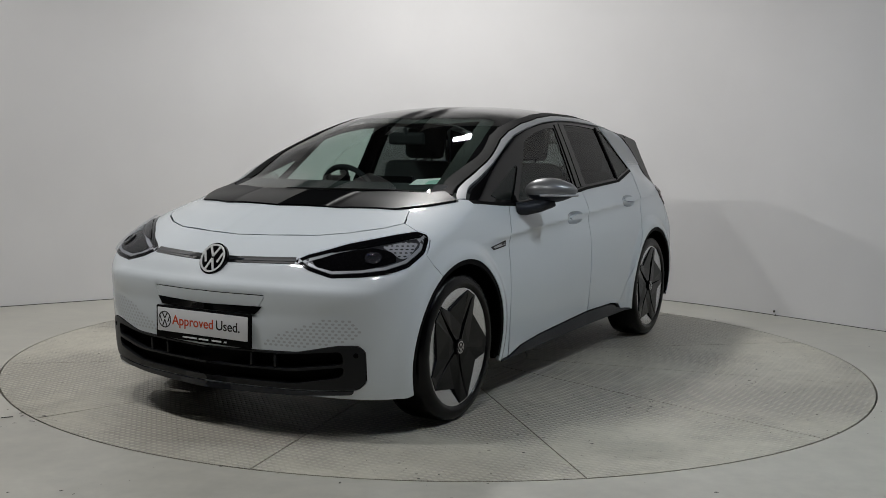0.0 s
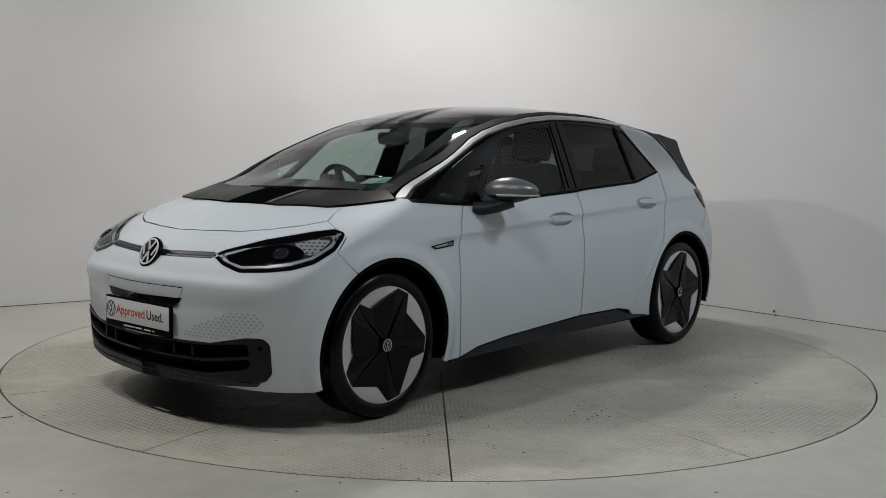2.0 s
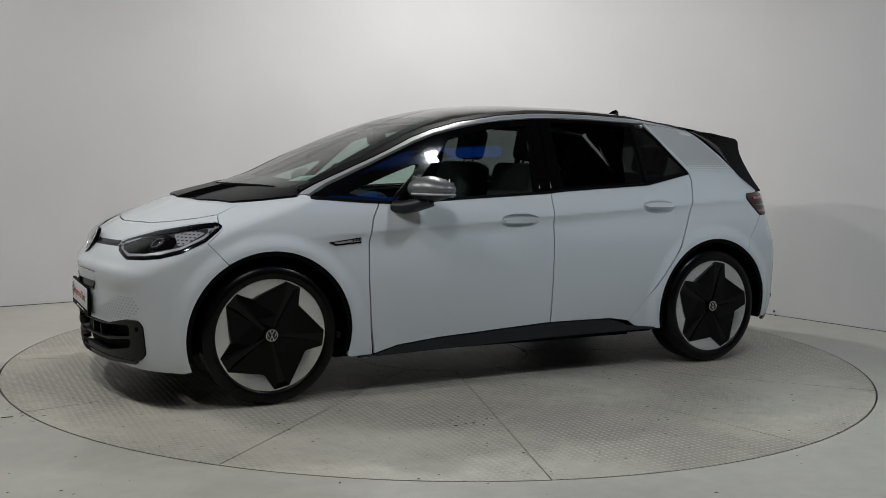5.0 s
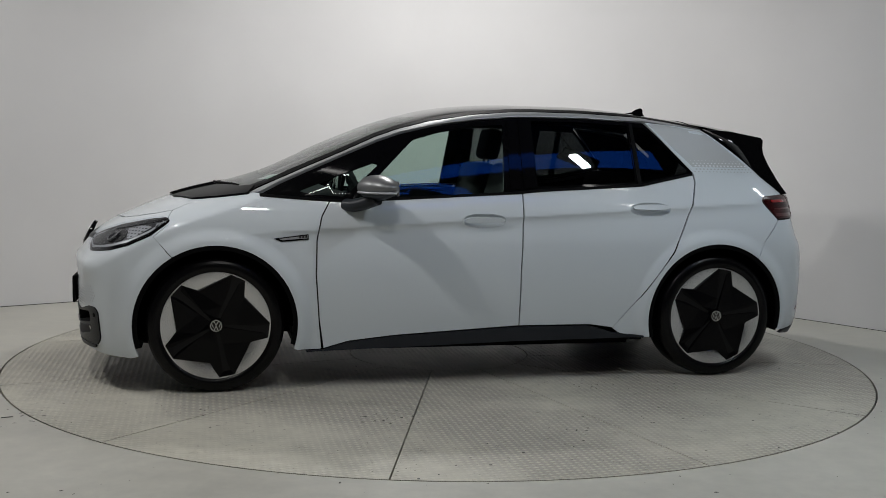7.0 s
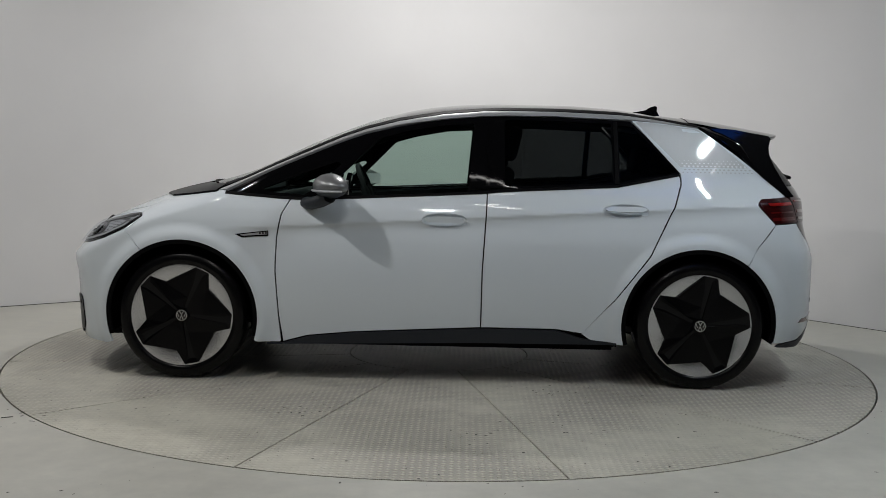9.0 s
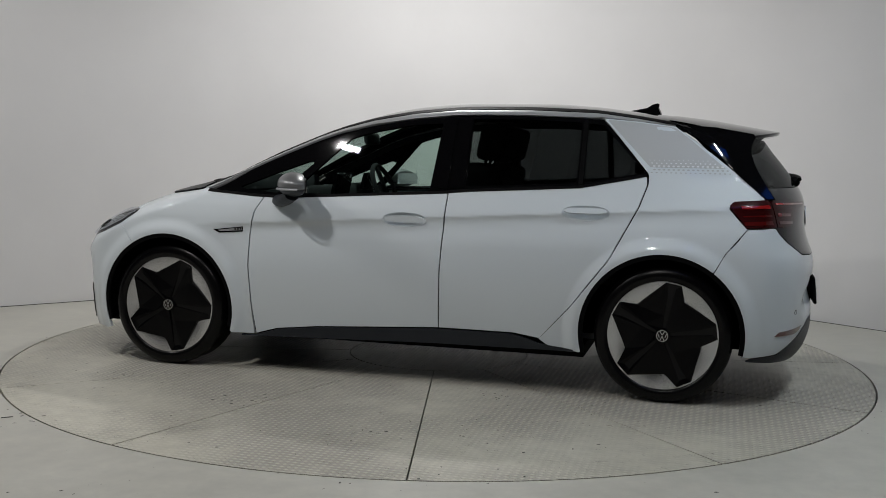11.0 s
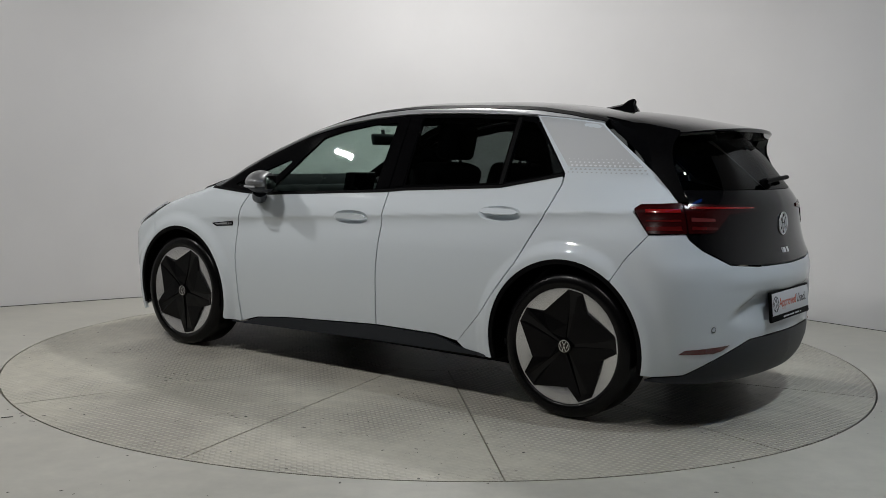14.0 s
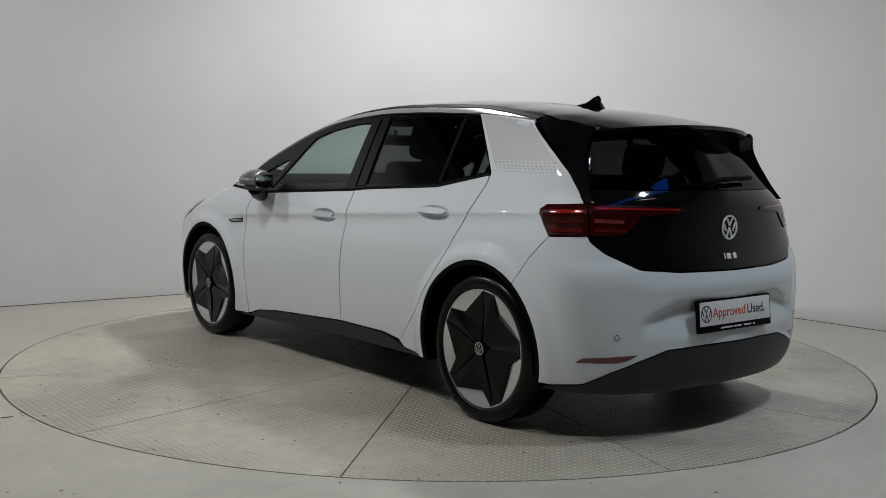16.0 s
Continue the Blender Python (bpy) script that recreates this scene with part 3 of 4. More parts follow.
    pair("rear_door", rear, WHITE, CAR, holes=[GRIP_R], step=.012)
    quarter = ([(-1.279, 1.149, 0), (-1.03, 1.434, 0), (-1.2, 1.422), (-1.398, 1.397, 0), (-1.49, 1.33), (-1.60, 1.25), (-1.75, 1.13), (-1.855, 1.033, 0), (-1.70, 1.018), (-1.68, .99), (-1.772, .889, 0), (-1.675, .77)]
               + arc(ARCH_R, .345, R_ARCH, 127, -15, 22)[0:1]
               + arc(ARCH_R, .345, R_ARCH, 127, -16, 22)[1:] + [(-.93, .238), (-.80, .258), (-.758, .289, 0), (-.921, .468), (-1.108, .714), (-1.243, .978), (-1.283, 1.099)])
    pair("rear_quarter", quarter, WHITE, CAR, step=.014)
    sill = [(.85, .205), (.71, .246), (.47, .271), (-.217, .308), (-.62, .306), (-.69, .288), (-.77, .262), (-.945, .246), (-.945, .232), (-.2, .225), (.93, .196), (.93, .205)]
    pair("sill", sill, PLASTIC, CAR, "dark grey plastic sill", off=.004)
    film = [(-1.05, 1.426), (-1.2, 1.412), (-1.395, 1.388), (-1.48, 1.325), (-1.655, 1.185, 0), (-1.285, 1.185, 0), (-1.27, 1.20)]
    pair("pillar_film", film, FILM, CAR, "silver film on the rear pillar", off=.0012, depth=.001, gap=-.001)
    # rear end
    half = ([(-2.11, 0, .735), (-2.078, .334, .738), (-2.025, .535, .754), (-1.956, .675, .823), (-1.92, .727, .87), (-1.908, .735, .896, 0),
             (*flank(-1.772, .889), 0), flank(-1.675, .77)]
            + [(*flank(x, z), 0) for x, z in arc(ARCH_R, .345, R_ARCH, 127, 192, 12)]
            + [(-1.823, .839, .258), (-1.927, .758, .268), (-2.004, .668, .32), (-2.058, .551, .364), (-2.096, .413, .405), (-2.133, .186, .412), (-2.14, 0, .412)])

    def tail_dent(p):
        x, y, z = p.T
        top_z = .628 - .10 * np.clip((np.abs(y) - .36) / .26, 0, 1)
        s = np.clip((top_z - z) / .045, 0, 1) * np.clip((.64 - np.abs(y)) / .17, 0, 1) * np.clip((z - .43) / .14, 0, 1)
        ledge = np.clip((z - .635) / .03, 0, 1) * np.clip((.735 - z) / .07, 0, 1) * np.clip((.66 - np.abs(y)) / .15, 0, 1)
        return -.028 * s * s * (3 - 2 * s) + .005 * ledge
    panel("rear_bumper", "rear", flat("rear", both(half)), WHITE, CAR, dent=tail_dent, step=.014)
    val = [(-2.14, 0, .408), (-2.133, .186, .408), (-2.096, .413, .401), (-2.058, .551, .36), (-2.004, .668, .316), (-1.927, .758, .264), (-1.823, .839, .254),
           (-1.78, .86, .238), (-1.85, .80, .228), (-2.0, .62, .212), (-2.08, .4, .205), (-2.1, 0, .21)]
    panel("rear_valance", "rear", flat("rear", both(val)), PLASTIC, CAR, "dark grey plastic rear valance")
    gate = [(-2.05, 0, 1.09), (-2.013, .275, 1.09), (-1.826, .65, 1.09), (-1.846, .703, 1.033, 0), (-1.908, .733, .90, 0), (-1.92, .724, .872), (-1.956, .672, .827),
            (-2.025, .532, .758), (-2.078, .334, .742), (-2.11, 0, .739)]
    panel("tailgate", "rear", flat("rear", both(gate)), ROOFBLACK, CAR, "gloss black tailgate")
    pane = [(-2.05, 0, 1.095), (-2.013, .275, 1.095), (-1.832, .638, 1.095), (-1.745, .592, 1.226), (-1.69, .53, 1.31), (-1.78, .25, 1.335), (-1.8, 0, 1.335)]
    panel("rear_window", "rear", flat("rear", both(pane)), PRIVACY, CAR, "dark tinted rear window", gap=-.003)
    for s in (1, -1):
        blade = [(-1.40, .52 * s, 1.405), (-1.611, .634 * s, 1.261), (-1.775, .67 * s, 1.103), (-1.85, .706 * s, 1.033), (-1.826, .652 * s, 1.09),
                 (-1.738, .594 * s, 1.226), (-1.66, .48 * s, 1.35), (-1.55, .45 * s, 1.40)]
        panel("side_blade", "rear", flat("rear", blade), ROOFBLACK, CAR, "gloss black blade beside the rear window", off=.003)
    # windows
    dlo = DLO_LOW + [(-1.302, 1.163)] + DLO_TOP
    tri = [(.965, 1.030), (.90, 1.014), (.735, 1.004), (.70, 1.03), (.545, 1.172), (.57, 1.18), (.74, 1.118)]
    fwin = [(.655, 1.004), (.30, 1.008), (-.135, 1.034), (-.165, 1.398), (0, 1.388), (.2, 1.352), (.345, 1.31)]
    rwin = [(-.335, 1.066), (-.915, 1.097), (-.915, 1.412), (-.62, 1.424), (-.335, 1.424)]
    qwin = [(-.955, 1.100), (-1.262, 1.160), (-1.035, 1.397), (-.955, 1.407)]
    pair("window_surround", dlo, BLACK, CAR, "gloss black window surround", holes=[tri, fwin, rwin, qwin], off=-.004, step=.011)
    for name, shape, mat, label in (("quarter_light", tri, CLEAR, "small front quarter light"), ("front_window", fwin, CLEAR, "clear front side window"),
                                    ("rear_side_window", rwin, PRIVACY, "dark tinted rear side window"), ("rear_quarter_light", qwin, PRIVACY, "dark tinted quarter light")):
        pair(name, shape, mat, CAR, label, gap=-.004, off=-.008, depth=.004, step=.06)
    belt = DLO_LOW + [(x, z - .014) for x, z in DLO_LOW[::-1]]
    pair("belt_seal", belt, TRIM, CAR, "black seal below the windows", off=.003, gap=0, ease=.0, step=.03)
    # floor pan and wheel wells close the body from below
    for name, size, spot in (("floor_pan", (1.90, 1.66, .04), (0, 0, .235)),
                             ("battery_case", (1.92, 1.20, .06), (0, 0, .185)),
                             ("undertray", (.16, 1.3, .04), (1.84, 0, .22)),
                             ("undertray", (.14, .8, .04), (1.97, 0, .222)),
                             ("undertray", (.56, .9, .06), (1.68, 0, .218)),
                             ("undertray", (.52, .9, .05), (-1.68, 0, .25)),
                             ("undertray", (1.0, 1.06, .05), (1.42, 0, .62)),
                             ("undertray", (1.0, 1.06, .05), (-1.42, 0, .62))):
        bm = bmesh.new()
        box(bm, *size, pose(*spot))
        part(name, bm, TRIM, CAR, "dark underbody cover", smooth=False)
    for cx in (ARCH_F, ARCH_R):
        for s in (1, -1):
            bm = bmesh.new()
            rows = []
            for y in (.88, .86, .55):
                r = R_ARCH + (.0 if y > .88 else -.004 if y > .8 else .0)
                row = []
                for a in np.linspace(-.25, math.pi + .23, 40):
                    px, pz = cx + r * math.cos(a), .345 + r * math.sin(a)
                    skin = float(np.sqrt(width2(np.array([px]), np.array([pz]))[0]))
                    row.append(bm.verts.new((px, s * min(y, skin - .006 - (.88 - y)), pz)))
                rows.append(row)
            for a, b in zip(rows, rows[1:]):
                for j in range(39):
                    bm.faces.new((a[j], a[j + 1], b[j + 1], b[j]))
            bm.faces.new(rows[-1])
            part("arch_liner", bm, LINER, CAR, "black wheel arch liner")
            lip = [(q[0], q[1]) for q in arc(cx, .345, R_ARCH + .001, -16, 195 if cx > 0 else 191, 40)]
            lip += [(q[0], q[1]) for q in arc(cx, .345, R_ARCH - .022, 195 if cx > 0 else 191, -16, 40)]
            panel("arch_lip", "side", lip, TRIM, CAR, "thin black arch edge", sign=s, gap=0, ease=0, off=-.003, step=.05, depth=.012)


build_skin()


# ---------- wheels ----------
def wheel(x, s, turn):
    """Built about its own axle, z pointing out of the car."""
    hub = new("wheel")
    hub.empty_display_size = 0.2
    hub.parent = CAR
    hub["label"] = "twenty-inch alloy wheel with black star cover"
    hub.matrix_local = pose(x, s * .80, .345, -90 * s, 0, 0) @ pose(0, 0, 0, 0, 0, turn)
    bm = bmesh.new()
    R = .345
    lathe(bm, [(.262, -.12), (.275, -.135), (.31, -.145), (.334, -.138), (R - .003, -.122), (R, -.10), (R, -.03), (R, .036), (.340, .056), (.328, .068), (.30, .076), (.283, .072), (.276, .066), (.268, .05)], 96)
    tyre = part("tyre", bm, RUBBER, hub, "black low-profile tyre")
    bm = bmesh.new()
    lathe(bm, [(.276, .060), (.274, .0635), (.270, .0640), (.20, .050), (.16, .042), (.10, .034)], 96)
    lathe(bm, [(.27, .055), (.262, .02), (.25, -.10)], 96)
    part("rim", bm, ALLOY, hub, "machined silver rim")
    bm = bmesh.new()
    lathe(bm, [(.001, .004), (.25, .004)], 48)
    part("brake_disc", bm, TRIM, hub)
    for k in range(5):
        a = radians(72 * k)

        def at(r, deg, z):
            return Vector((r * math.cos(a + radians(deg)), r * math.sin(a + radians(deg)), z))
        def plate(name, pts, thick, mat, label):
            bm = bmesh.new()
            top = [bm.verts.new(q) for q in pts]
            low = [bm.verts.new(q - Vector((0, 0, thick))) for q in pts]
            bm.faces.new(top)
            for i in range(len(top)):
                j = (i + 1) % len(top)
                bm.faces.new((top[i], low[i], low[j], top[j]))
            edges = [e for e in bm.edges if e.verts[0] in top and e.verts[1] in top]
            bmesh.ops.bevel(bm, geom=edges, offset=.0015, segments=1, affect="EDGES")
            part(name, bm, mat, hub, label, smooth=False)
        plate("star_leaf", [at(.034, -10, .064), at(.10, -5, .064), at(.244, -3, .067), at(.266, -8, .067), at(.194, -20, .060), at(.269, -63, .067), at(.240, -67, .062),
                            at(.10, -64, .060), at(.034, -58, .060)], .022, SATIN, "satin black wheel cover leaf")
        plate("star_slot", [at(.034, 16, .054), at(.10, 9, .055), at(.242, 6, .0635), at(.269, 9, .0672), at(.269, -8, .0672), at(.242, -5, .0635), at(.10, -6, .055), at(.034, -12, .054)],
              .012, BLACK, "gloss black wheel cover channel")
    bm = bmesh.new()
    lathe(bm, [(.036, .05), (.036, .069), (.033, .072), (.0005, .073)], 40)
    part("cap", bm, BLACK, hub, "black centre cap")
    bm = bmesh.new()
    lathe(bm, [(.029, .073), (.029, .0742), (.026, .0742), (.026, .073)], 40)
    for x0, y0, x1, y1 in BADGE_STROKES:
        stroke(bm, (x0 * .027, y0 * .027), (x1 * .027, y1 * .027), .0035, .0742, pose(0, 0, 0, 0, 0, 180 - turn if s > 0 else -turn))
    part("cap_mark", bm, CHROME, hub, "small silver mark")
    return hub


SATIN = paint("satin_black_cover", (0.0022, 0.0022, 0.0026), 0.22, 0.0, spec=0.14)
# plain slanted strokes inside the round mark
BADGE_STROKES = [(-.42, .85, 0, .14), (.42, .85, 0, .14), (-.36, -.85, 0, -.02), (0, -.02, .36, -.85), (-.82, .42, -.5, -.3), (.82, .42, .5, -.3)]


def stroke(bm, a, b, w, z, at=Matrix(), t=.001):
    a, b = Vector(a), Vector(b)
    d = (b - a).normalized()
    n = Vector((-d.y, d.x)) * w / 2
    prism(bm, [tuple(a - n), tuple(b - n), tuple(b + n), tuple(a + n)], t, at @ Matrix.Translation((0, 0, z)))


for wx, ws, wt in ((1.385, 1, 29), (-1.385, 1, 43), (1.385, -1, 40), (-1.385, -1, 10)):
    wheel(wx, ws, wt)


# ---------- lamps, badges, plates and trim ----------
def place(kind, q, sign=1):
    """A point on the hull nearest to a design point, with its outward direction."""
    uv = np.array([flat(kind, [q])[0][:2]])
    p = on_hull(kind, uv, sign)
    return Vector(p[0]), Vector(hull_normal(p)[0])


def facing(p, n, lift=0.0, up=Vector((0, 0, 1))):
    """A frame at p whose z points along n and whose y points up."""
    n = n.normalized()
    x = up.cross(n).normalized()
    y = n.cross(x)
    m = Matrix((x, y, n)).transposed().to_4x4()
    return Matrix.Translation(p + n * lift) @ m


def round_badge(at, r, parent):
    bm = bmesh.new()
    lathe(bm, [(r * 1.06, -.012), (r * 1.06, .002), (r * .98, .006), (.0005, .0065)], 48, at)
    disc = part("badge", bm, BLACK, parent, "round black and silver badge")
    bm = bmesh.new()
    lathe(bm, [(r * .96, .0062), (r * .95, .0088), (r * .84, .0088), (r * .82, .0062)], 48, at)
    part("ring", bm, MARK, disc, "bright silver ring")
    bm = bmesh.new()
    for x0, y0, x1, y1 in BADGE_STROKES:
        stroke(bm, (x0 * r * .9, y0 * r * .9), (x1 * r * .9, y1 * r * .9), r * .15, .006, at, .003)
    part("bars", bm, MARK, disc, "slanted silver bars", smooth=False)
    return disc


def text_mesh(body, size, at, material, parent, name="lettering"):
    cu = bpy.data.curves.new("text", "FONT")
    cu.body, cu.size, cu.extrude, cu.offset = body, size, .0004, size * .012
    ob = new("text", cu)
    me = bpy.data.meshes.new_from_object(ob.evaluated_get(bpy.context.evaluated_depsgraph_get()))
    bpy.data.objects.remove(ob)
    me.transform(at)
    me.materials.clear()
    me.materials.append(material)
    out = new(name, me)
    out.parent = parent
    return out


def number_plate(at, parent):
    """A dealer's plate in a black holder; x runs along it, z out of it."""
    bm = bmesh.new()
    box(bm, .546, .146, .016, at @ pose(0, 0, 0), .006)
    holder = part("plate_holder", bm, TRIM, parent, "black plastic plate holder")
    bm = bmesh.new()
    box(bm, .522, .106, .004, at @ pose(0, .011, .009), .0015)
    sheet = part("plate", bm, LABELW, holder, "white dealer plate with printed words")
    text_mesh("Approved", .060, at @ pose(-.172, -.007, .0112), ORANGE, sheet)
    text_mesh("Used.", .060, at @ pose(.082, -.007, .0112), INK, sheet)
    bm = bmesh.new()
    lathe(bm, [(.038, .0112), (.038, .0118), (.033, .0118), (.033, .0112)], 36, at @ pose(-.217, .011, 0))
    for x0, y0, x1, y1 in BADGE_STROKES:
        stroke(bm, (x0 * .036, y0 * .036), (x1 * .036, y1 * .036), .0055, .0112, at @ pose(-.217, .011, 0), .0006)
    part("round_mark", bm, INK, sheet, "black round mark", smooth=False)
    bm = bmesh.new()
    for cx, w in ((-.07, .085), (.01, .055), (.085, .055), (.135, .014)):
        box(bm, w, .007, .001, at @ pose(cx, -.058, .0085))
    part("print_bars", bm, LABELW, holder, "small pale print", smooth=False)
    return holder


def hex_dots(name, kind, outline, pitch, r, material, sign=1, off=.0012, fade=None):
    """Small printed hexagons over a region of the hull."""
    loop = np.array([q[:2] for q in outline])
    lo, hi = loop.min(0), loop.max(0)
    c = []
    for j, v in enumerate(np.arange(lo[1], hi[1], pitch * .62)):
        for u in np.arange(lo[0] + (pitch / 2 if j % 2 else 0), hi[0], pitch):
            c.append((u, v))
    c = np.array(c)
    c = c[in_loop(c, loop)]
    verts, faces = [], []
    p = on_hull(kind, c, sign)
    n = hull_normal(p)
    for (u, v), q, d in zip(c, p, n):
        m = facing(Vector(q), Vector(d), off)
        k = 1.0 if fade is None else fade(u, v)
        s = len(verts)
        verts += [m @ Vector((1.25 * r * k * math.cos(a), .8 * r * k * math.sin(a), 0)) for a in np.linspace(0, 2 * math.pi, 6, endpoint=False)]
        faces.append(tuple(range(s, s + 6)))
    ob = link_mesh(name, verts, faces, material, CAR, "rows of small printed hexagons")
    ob["kind"] = "stuff"
    return ob


GREYDOT = Mat("grey_print", (0.46, 0.485, 0.515), 0.45).m
PALEDOT = Mat("white_print", (0.72, 0.74, 0.77), 0.35).m
MARK = Mat("silver_white_mark", (0.72, 0.73, 0.74), 0.3, 0.2).m
BOWL = grain("smoked_lamp_bowl", (0.035, 0.036, 0.04), 0.3, 200, metal=0.4)
LAMPGREY = Mat("lamp_silver", (0.34, 0.35, 0.37), 0.4, 0.2).m


def mirrored(pts, s):
    return [(q[0], q[1] * s, *q[2:]) for q in pts]


def build_front():
    lamp_line = [(2.014, .395, .764), (1.974, .438, .790), (1.853, .574, .839), (1.702, .709, .876), (1.625, .770, .888), (1.605, .812, .874), (1.625, .828, .852), (1.69, .842, .80),
                 (1.80, .83, .748), (1.895, .79, .722), (1.96, .707, .709), (2.015, .59, .700), (2.03, .48, .728)]
    box_line = [(1.99, .47, .765), (1.90, .545, .800), (1.81, .655, .822), (1.775, .735, .805), (1.81, .77, .768), (1.93, .69, .735), (2.0, .585, .728), (2.012, .505, .742)]
    cell = [(1.795, .69, .825), (1.70, .735, .845), (1.66, .772, .838), (1.75, .785, .785), (1.785, .77, .775)]
    for s in (1, -1):
        body = panel("headlight", "front", flat("front", mirrored(lamp_line, s)), BLACK, CAR, "black headlight with clear cover", off=.003, ease=.01, step=.02)
        panel("lamp_bowl", "front", flat("front", mirrored(lamp_line, s)), BOWL, body, "smoked grey lamp bowl", off=.0042, gap=.016, ease=.01, step=.02, depth=.002)
        outer = flat("front", mirrored(lamp_line, s))
        inner = [tuple(q) for q in shrink(rounded(outer, .01), .046)]
        panel("daytime_light", "front", outer, LAMPGREY, body, "bright light guide", off=.0056, gap=.018, ease=.01, step=.02, depth=.002, holes=[inner])
        panel("lamp_box", "front", flat("front", mirrored(box_line, s)), BLACK, body, "dark projector box", off=.0070, step=.02, depth=.002)
        upper = [(1.93, .50, .80), (1.841, .58, .832), (1.672, .70, .868), (1.62, .75, .872), (1.62, .775, .862), (1.70, .74, .848), (1.83, .65, .82), (1.92, .54, .797)]
        panel("lamp_brow", "front", flat("front", mirrored(upper, s)), BLACK, body, off=.0075, step=.02, depth=.002)
        fl = flat("front", mirrored(cell, s))
        panel("reflector", "front", fl, LAMPGREY, body, "silver honeycomb reflector", off=.0078, step=.02, depth=.002)
        hex_dots("honeycomb", "front", [q[:2] for q in fl], .021, .0062, INK, off=.0086).parent = body
        q, n = place("front", (1.87, .70 * s, .78))
        bm = bmesh.new()
        lathe(bm, [(.036, .0), (.036, .007), (.030, .009), (.022, .004), (.0005, .003)], 32, facing(q, n, .0060))
        part("projector", bm, GLOSSLENS, body, "round projector lens")
        panel("cover", "front", flat("front", mirrored(lamp_line, s)), LENS, body, "clear lamp cover", off=.016, gap=.006, depth=.008, ease=.01)
    for s in (1, -1):
        bar = mirrored([(2.046, .07, .769), (2.008, .402, .779), (2.024, .405, .751), (2.068, .07, .741)], s)
        body = panel("light_bar", "front", flat("front", bar), GRILLE, CAR, "thin black light bar", off=.003, ease=.0, step=.02)
        core = mirrored([(2.05, .07, .759), (2.012, .41, .768), (2.018, .41, .761), (2.06, .07, .752)], s)
        panel("light_guide", "front", flat("front", core), PLASTIC, body, off=.005, ease=0, gap=0, step=.02, depth=.002)
    q, n = place("front", (2.07, 0, .748))
    tilt = (n + Vector((.35, 0, -.1))).normalized()
    round_badge(facing(q, tilt, .014), .070, CAR)
    # lower intake: backing, frame with two slots, blades
    panel("intake_back", "front", flat("front", both(INTAKE)), TRIM, CAR, "dark intake", off=-.05, gap=-.02, depth=.0)
    slot_a = both([(2.13, 0, .368), (2.10, .42, .374), (2.03, .66, .398), (2.03, .67, .345), (2.10, .42, .312), (2.13, 0, .308)])
    slot_b = both([(2.13, 0, .298), (2.09, .45, .302), (2.02, .67, .332), (2.03, .66, .288), (2.09, .45, .250), (2.13, 0, .246)])
    panel("intake_frame", "front", flat("front", both(INTAKE)), GRILLE, CAR, "black plastic lower grille", off=.006, depth=.05, ease=.02, gap=.001,
          holes=[flat("front", slot_a), flat("front", slot_b)], step=.02)
    for y in (-.36, -.24, .24, .36):
        bm = bmesh.new()
        q, n = place("front", (2.1, y, .34))
        box(bm, .012, .052, .05, facing(q, n, -.022), .003)
        part("grille_divider", bm, GRILLE, CAR)
    lip = both([(2.13, 0, .218), (2.08, .449, .220), (1.985, .70, .232), (1.99, .69, .212), (2.08, .43, .196), (2.12, 0, .186)])
    panel("front_lip", "front", flat("front", lip), PLASTIC, CAR, "dark grey lower lip", off=.008)
    # plate shelf
    shelf = both([(2.12, 0, .566), (2.11, .305, .572), (2.12, .27, .535), (2.13, 0, .535)])
    panel("plate_shelf", "front", flat("front", shelf), BLACK, CAR, "black shelf above the plate", off=.004, ease=.004, step=.02)
    number_plate(Matrix.Translation((2.136, -.010, .460)) @ pose(0, 0, 0, 90, 0, 90), CAR)
    for s in (1, -1):
        patch = [(2.135, .285 * s, .397), (2.12, .33 * s, .43), (2.09, .484 * s, .500), (2.054, .603 * s, .538), (2.015, .695 * s, .537), (1.989, .735 * s, .49), (2.0, .715 * s, .446), (2.08, .506 * s, .408)]
        hex_dots("hexagon_print", "front", flat("front", patch), .0235, .0068, GREYDOT)
        q, n = place("front", (1.985, .70 * s, .385))
        bm = bmesh.new()
        lathe(bm, [(.011, 0), (.011, .003), (.0005, .0035)], 20, facing(q, n, .005))
        part("parking_sensor", bm, TRIM, CAR, "small round parking sensor")
        # wing badge
        body = panel("wing_badge", "side", [(1.098, .788), (.921, .810), (.921, .781), (1.062, .771)], BLACK, CAR, "slim black and silver wing badge", sign=s, off=.003, gap=0, ease=.002, step=.02)
        panel("badge_line", "side", [(1.072, .786), (.926, .804), (.926, .788), (1.055, .779)], LAMPGREY, body, sign=s, off=.0042, gap=0, ease=.002, step=.02, depth=.001)
        bm = bmesh.new()
        for k in range(3):
            q, n = place("side", (.965 - .016 * k, 0, .7945 + .0015 * k), s)
            box(bm, .010, .011, .0012, facing(q, n, .005))
        part("badge_print", bm, INK, body, smooth=False)


GLOSSLENS = Mat("projector_glass", (0.02, 0.02, 0.024), 0.03, 0, Coat_Weight=1.0).m


